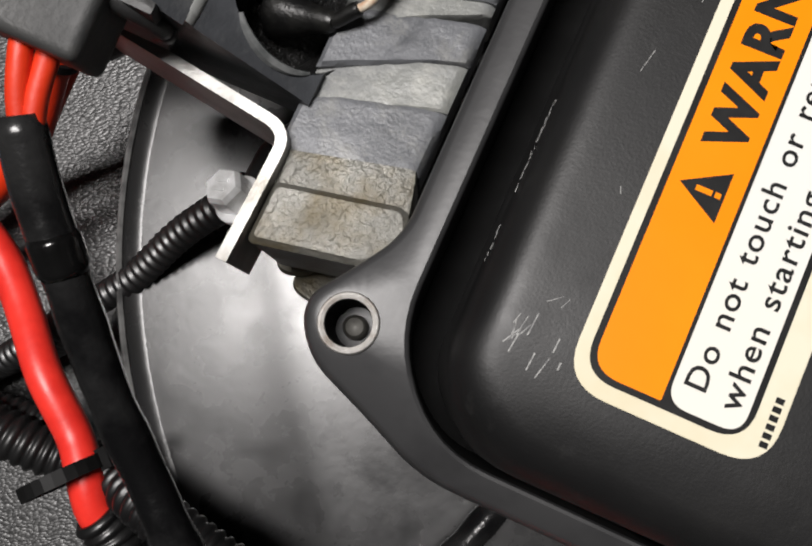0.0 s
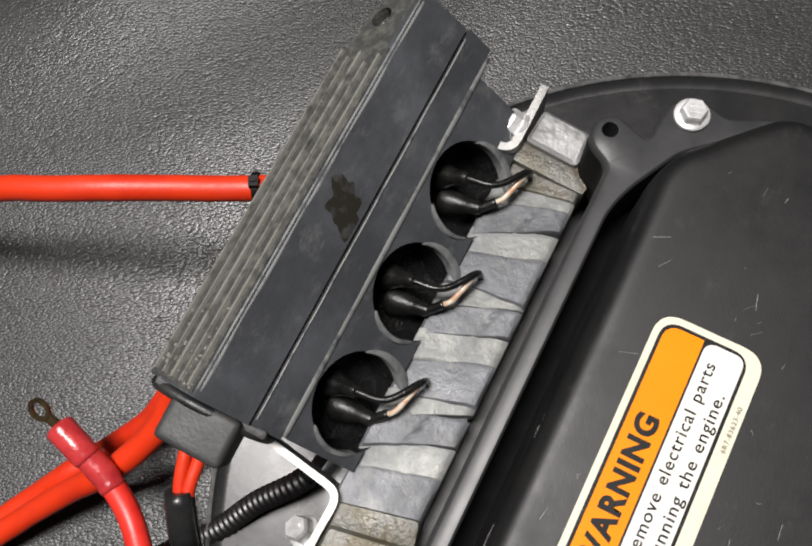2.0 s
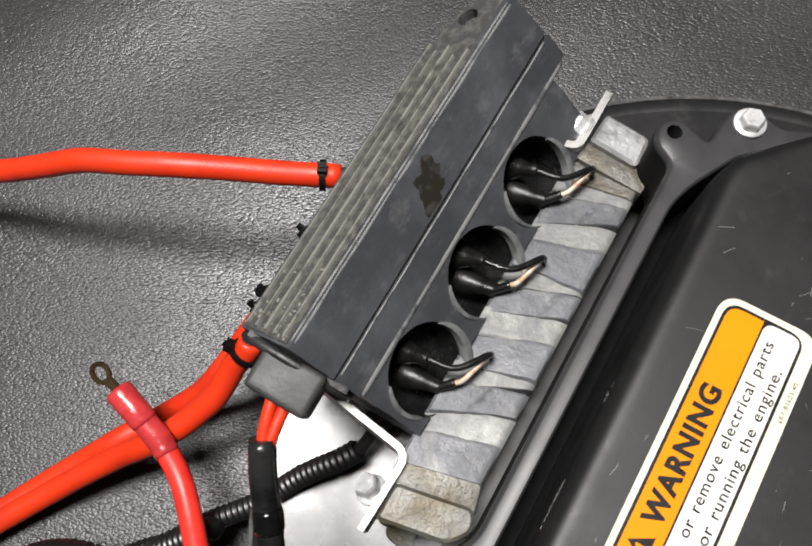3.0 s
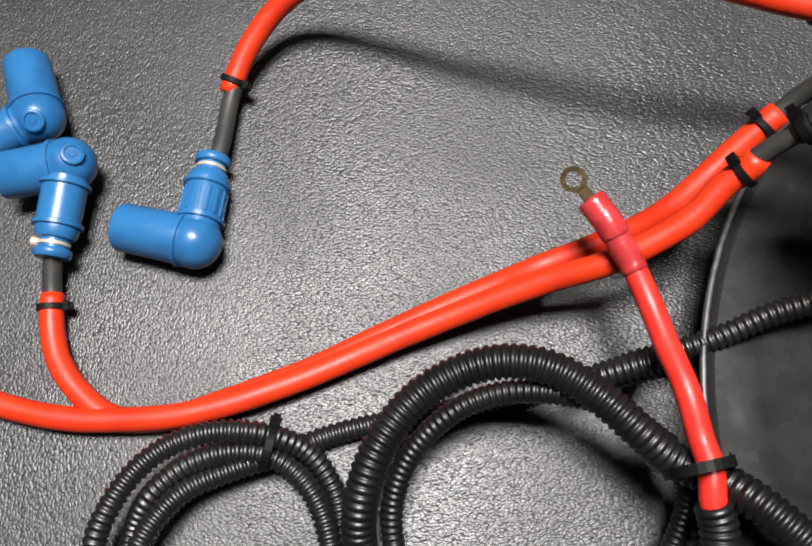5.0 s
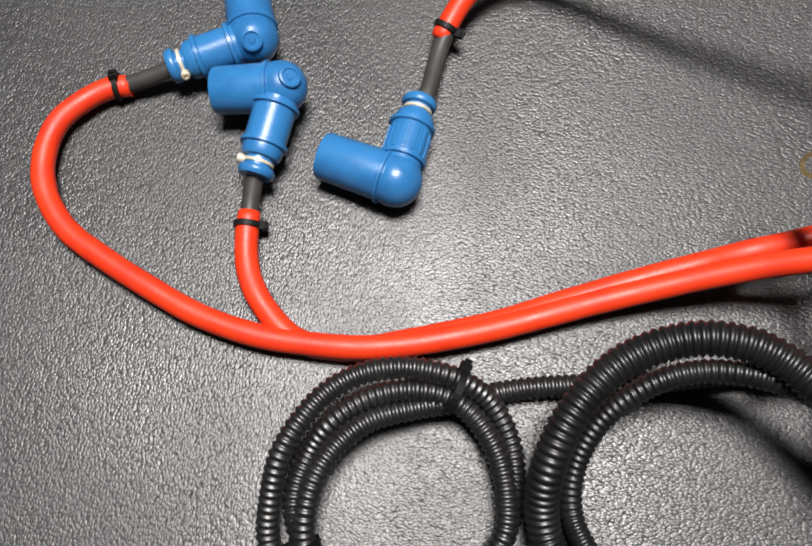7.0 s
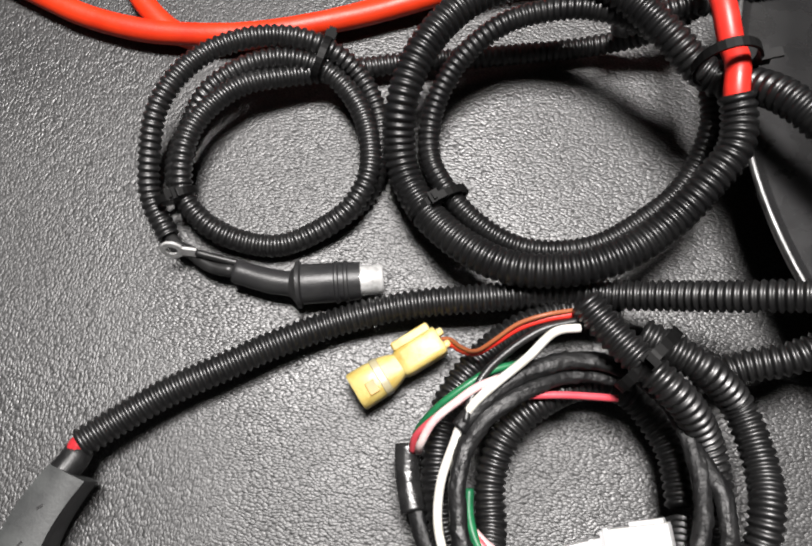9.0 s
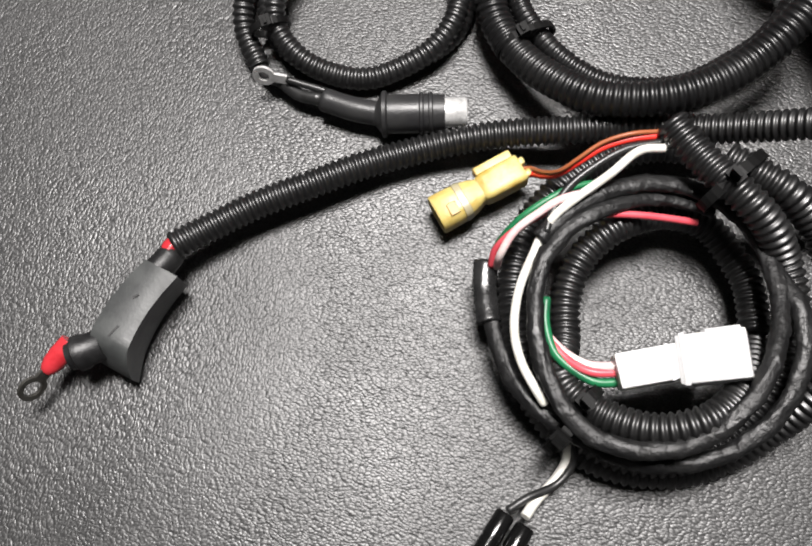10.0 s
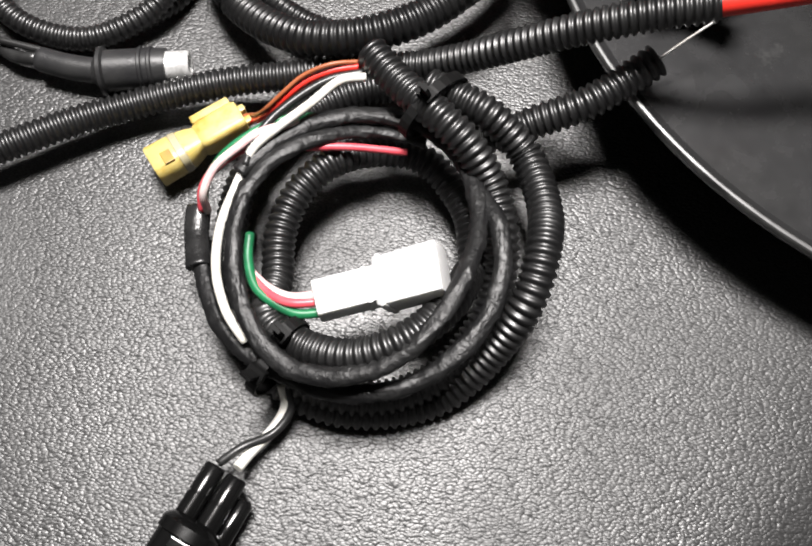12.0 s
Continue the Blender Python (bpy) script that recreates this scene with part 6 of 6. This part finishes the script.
    lathe("red_boot", [(-6, 3.2), (-1, 3.4), (2, 3.2), (4, 2.6), (5.4, 1.9), (5.8, 1.1)], d, out, RED_GLOSS, lead, "red insulated crimp")
    ring_terminal(lead, Vector(FRING[0]) * 0.001, -out, (0.83, -0.40, 0.33), 4.3, 2.7, 5.5, SCREW_DARK, "dark ring terminal")
    return lead


build_fuse_lead()


# ---------------------------------------------------------------- coiled main harness with its connectors
def two_part_connector(name, pts, w0, w1, h, material, parent, label):
    """A plug and its housing, end to end, with latch and ledge."""
    a, b, c = (Vector(p) * 0.001 for p in pts)
    con = None
    for k, (p, q, w, hh) in enumerate(((a, b, w0, h * 0.86), (b, c, w1, h))):
        t = (q - p).normalized()
        up = Vector((0, 0, 1)) - t * t.z
        up.normalize()
        m = Matrix.Translation((p + q) / 2) @ Matrix((t, up.cross(t), up)).transposed().to_4x4()
        bm = bmesh.new()
        ln = (q - p).length
        block(bm, (ln + (0.0012 if k == 0 else 0), w * 0.001, hh * 0.001), m)
        ob = part(name if k == 0 else "housing", bm, material, parent if k == 0 else con, label if k == 0 else "", bevel=0.0010, segments=2, smooth=True)
        con = con or ob
        bm = bmesh.new()
        if k == 0:
            block(bm, (0.0012, w * 0.00104, hh * 0.00104), m @ Matrix.Translation((ln * 0.30, 0, 0)))
        else:
            block(bm, (0.0014, w * 0.00106, hh * 0.00106), m @ Matrix.Translation((-ln * 0.40, 0, 0)))
            block(bm, (ln * 0.5, 0.0016, hh * 0.0006), m @ Matrix.Translation((ln * 0.18, w * 0.00052, -hh * 0.0001)))
        part("latch", bm, material, con, bevel=0.0003)
    return con


def yellow_connector(pts, parent):
    """Oval front shell with a sunken window, a clear collar round it, and a boxed rear half with a raised back."""
    a, b, c = (Vector(p) * 0.001 for p in pts)
    t = (c - a).normalized()
    up = (Vector((0, 0, 1)) - t * t.z).normalized()
    m = Matrix.Translation(a) @ Matrix((t, up.cross(t), up)).transposed().to_4x4()

    def ringed(name, rows, material, under, label=""):
        bm = bmesh.new()
        loops = []
        for x, w, h, z, r in rows:
            pts2 = rounded([(-w / 2, -h / 2, r), (w / 2, -h / 2, r), (w / 2, h / 2, r), (-w / 2, h / 2, r)], 5)
            loops.append([bm.verts.new(m @ (Vector((x, p.x, p.y + z)) * 0.001)) for p in pts2])
        for r0, r1 in zip(loops[:-1], loops[1:]):
            for k in range(len(r0)):
                bm.faces.new((r0[k], r0[(k + 1) % len(r0)], r1[(k + 1) % len(r0)], r1[k]))
        bm.faces.new(list(reversed(loops[0])))
        bm.faces.new(loops[-1])
        return part(name, bm, material, under, label, smooth=True)

    con = ringed("yellow_connector", [(2.0, 8.4, 6.8, 0, 2.8), (-1.4, 9.0, 7.4, 0, 3.0), (-1.8, 11.4, 9.6, 0, 3.9), (-1.2, 12.2, 10.2, 0, 4.2), (4.5, 12.0, 10, 0, 4.2), (9.5, 11.0, 9.4, 0, 3.8), (11.6, 9.6, 8.6, 0.2, 3.0),
                                      (13.6, 7.8, 7.6, 0.3, 2.2), (15.2, 7.6, 7.4, 0.3, 2.0)], YELLOW, parent, "yellowed nylon connector")
    ringed("collar", [(6.2, 11.8, 9.9, 0, 4.0), (6.4, 12.1, 10.2, 0, 4.1), (8.4, 11.8, 10.0, 0, 4.0), (8.7, 11.2, 9.5, 0, 3.8)], COLLAR_GREY, con, "greyish translucent collar")
    ringed("rear_half", [(13.8, 7.4, 7.2, 0.3, 1.8), (14.6, 8.6, 8.0, 0.3, 2.0), (16.4, 9.2, 8.6, 0.3, 2.0), (27.4, 9.4, 8.8, 0.3, 2.0), (28.6, 8.8, 8.2, 0.3, 1.8), (28.9, 7.2, 6.6, 0.3, 1.6)], YELLOW, con)
    bm = bmesh.new()
    block(bm, (0.0130, 0.0030, 0.0044), m @ Matrix.Translation((0.0212, 0.0052, 0.0024)))
    part("latch", bm, YELLOW, con, bevel=0.0010, segments=3, smooth=True)
    bm = bmesh.new()
    block(bm, (0.0032, 0.0042, 0.0010), m @ Matrix.Translation((0.0034, -0.0020, 0.0049)))
    part("window", bm, WINDOW_AMBER, con, "amber locking window", bevel=0.0003)
    for k in (-1, 1):
        bm = bmesh.new()
        block(bm, (0.0030, 0.0024, 0.0030), m @ Matrix.Translation((0.0294, 0.0022 * k, 0.0005)))
        part("wire_seal", bm, YELLOW, con, bevel=0.0008)
    return con


def build_harness():
    har = thing("wiring_harness", "coiled black wiring harness of conduit and taped loom with connectors", "wiring harness", at=(0.128, -0.015, 0.0))
    base = Matrix.Translation((-0.128, 0.015, 0.0))
    made = []
    made.append(conduit("conduit", COILP + COILP2 + COILP3, 0.0050, 0.0024, None, "black corrugated conduit", crisp=True))
    made.append(conduit("conduit", COILQ + COILQ2, 0.0050, 0.0024, None, "black corrugated conduit", crisp=True))
    made.append(conduit("conduit", COILR, 0.0047, 0.0024, None, "thin black corrugated conduit", crisp=True))
    made.append(conduit("conduit", TUBER, 0.0050, 0.0024, None, "short black corrugated conduit", crisp=True))
    made.append(cable("bare_wire", [TUBER[-1], Vector(TUBER[-1]) + Vector((8, 6, 4)), Vector(TUBER[-1]) + Vector((17, 12, 9))], 0.0004, STEEL, None, n=8))
    made.append(taped("taped_loom", LOOM1 + LOOM1b, 0.0025, None, "wrinkled black vinyl taped loom"))
    made.append(taped("taped_loom", LOOM2 + LOOM2b, 0.0024, None, "wrinkled black vinyl taped loom"))
    made.append(cable("heat_shrink", SLEEVEL, 0.0037, SHRINK_BLACK, None, "black heat shrink sleeve", wobble=0.14, step=0.001, flat=0.6))
    for pts, r, material, label in ((W_BROWN, 0.65, WIRE_BROWN, "orange-brown wire"), (W_RED, 1.0, RED_WIRE, "red wire"), (W_BLK, 1.2, WIRE_BLACK, "black wire"), (W_WHITE + [(92.6, -4.5, 28.5)] + W_WHITE2, 1.3, WIRE_WHITE, "white wire"),
                                    (W_GREEN, 1.1, WIRE_GREEN, "green wire"), (W_PINK, 1.2, WIRE_PINK, "pale pink wire"), (W_RED2, 1.1, WIRE_ROSE, "rose-red wire"),
                                    (W_RED3, 1.1, WIRE_ROSE, "rose-red wire"), (W_C1, 1.25, WIRE_PINK, "pale pink wire"), (W_C2, 1.25, WIRE_ROSE, "rose-red wire"), (W_C3, 1.35, WIRE_GREEN, "green wire"),
                                    (W_K1, 1.5, WIRE_WHITE, "white wire"), (W_K2, 1.2, WIRE_BLACK, "black wire")):
        made.append(cable("wire", pts, r * 0.001, material, None, label, step=0.001, n=10))
    made.append(two_part_connector("white_connector", WHITECON, 9.6, 13.2, 8.8, WHITE_NYLON, None, "white nylon connector"))
    made.append(yellow_connector(YELCON, None))
    # black two-way connector: two round wire towers and a wider shell
    a, b, c = (Vector(p) * 0.001 for p in BLKCON)
    t = (b - a).normalized()
    s = t.cross(Vector((0, 0, 1))).normalized()
    t2 = (c - b).normalized()
    m = Matrix.Translation((b + c) / 2) @ Matrix((t2, Vector((0, 0, 1)).cross(t2), Vector((0, 0, 1)))).transposed().to_4x4()
    ln = (c - b).length * 1000
    bm = bmesh.new()
    loops = []
    for x, w, h in ((-ln / 2 - 2.5, 11.0, 9.0), (-ln / 2 - 1.5, 14.0, 13.0), (-ln / 2 - 0.2, 16.2, 15.2), (-ln / 2 + 2.6, 16.4, 15.4), (-ln / 2 + 3.0, 15.2, 14.4), (ln / 2 - 0.8, 15.6, 14.8), (ln / 2 - 0.4, 14.8, 14.0), (ln / 2 - 0.6, 12.0, 9.6), (ln / 2 - 8, 11.6, 9.2)):
        r = h * 0.5
        ring = rounded([(-w / 2, -h / 2, r), (w / 2, -h / 2, r), (w / 2, h / 2, r), (-w / 2, h / 2, r)], 6)
        loops.append([bm.verts.new(m @ (Vector((x, p.x, p.y)) * 0.001)) for p in ring])
    for r0, r1 in zip(loops[:-1], loops[1:]):
        for k in range(len(r0)):
            bm.faces.new((r0[k], r0[(k + 1) % len(r0)], r1[(k + 1) % len(r0)], r1[k]))
    bm.faces.new(list(reversed(loops[0])))
    bm.faces.new(loops[-1])
    con = part("black_connector", bm, BLACK_GLOSS, None, "glossy black two-way connector", smooth=True)
    for k in (-1, 1):
        lathe("tower", [(0.6, 2.5), (1.2, 2.9), (8.4, 3.0), (8.5, 2.7), (8.9, 2.7), (9.0, 3.0), (19, 3.1)], a + s * 0.0032 * k + Vector((0, 0, 0.001)), t, BLACK_GLOSS, con)
    bm = bmesh.new()
    block(bm, (0.0030, 0.0062, 0.0024), m @ Matrix.Translation((-ln * 0.0005 + 0.0046, 0.001, 0.0068)))
    block(bm, (0.0060, 0.0012, 0.0016), m @ Matrix.Translation((0.0026, -0.0020, 0.0068)))
    block(bm, (0.0060, 0.0012, 0.0016), m @ Matrix.Translation((0.0026, 0.0040, 0.0066)))
    part("latch", bm, BLACK_GLOSS, con, bevel=0.0004)
    bm = bmesh.new()
    block(bm, (0.0030, 0.0046, 0.0005), m @ Matrix.Translation((ln * 0.0005 - 0.0045, 0.001, 0.0071)))
    part("slot", bm, BLACK_RUBBER, con)
    lathe("keeper", [(-1, 1.8), (0, 2.5), (12, 2.6), (13, 2.2)], a - s * 0.0074 - Vector((0, 0, 0.0030)) + t * 0.0055, t, BLACK_GLOSS, con)
    lathe("side_post", [(0, 2.4), (6.5, 2.4), (7.0, 2.0)], c - s * 0.0056 - t2 * 0.004 - Vector((0, 0, 0.0022)), t2, BLACK_GLOSS, con)
    made.append(con)
    for at, way, ra, rb, head in HARNESS_TIES:
        made.append(cable_tie(None, Vector(at) * 0.001, way, ra, rb, head, tail=0.005, width=0.0032))
    for ob in made:
        ob.parent = har
        ob.matrix_parent_inverse = base
    return har


HARNESS_TIES = (((141.6, 20.5, 33), (0.75, -0.6, 0), 0.0112, 0.0078, (-0.3, -0.2, 1)), ((112.2, -47.8, 22.8), (0.75, -0.55, 0), 0.0056, 0.0066, (0.25, -0.35, 1)), ((109.3, -55.5, 20), (0.8, -0.5, 0), 0.0075, 0.0080, (-0.2, -0.4, 0.9)))
build_harness()


# ---------------------------------------------------------------- module wires in black sleeve
def build_module_wires():
    w = thing("module_wires", "pair of orange-red wires running into a black heat shrink sleeve", "wiring")
    a = Vector(SLV[0])
    cable("wire", [a + Vector((5, 13, 3)), a + Vector((2.2, 6, 2)), a + Vector((0.2, 0, 0)), Vector(SLV[1])], 0.0016, RED, w, "orange-red wire", step=0.001, n=10)
    cable("wire", [a + Vector((9.5, 12, 2.5)), a + Vector((5.4, 6, 1)), a + Vector((2.2, 0, 0)), Vector(SLV[1])], 0.0016, RED, w, "orange-red wire", step=0.001, n=10)
    e = Vector(SLV[-1])
    cable("sleeve", SLV + [e + Vector((2, -10, -6)), e + Vector((6, -22, -20)), e + Vector((14, -34, -40)), (225, 72, 39), (250, 88, 33), (272, 100, 31)], 0.0034, SHRINK_BLACK, w, "black heat shrink sleeve", wobble=0.1)
    t = (Vector(SLV[3]) - Vector(SLV[1])).normalized()
    cable("tape_band", [Vector(SLV[2]) - t * 3, Vector(SLV[2]), Vector(SLV[2]) + t * 3], 0.0037, BLACK_GLOSS, w, "glossy black tape band", wobble=0.1, step=0.001)
    return w


build_module_wires()
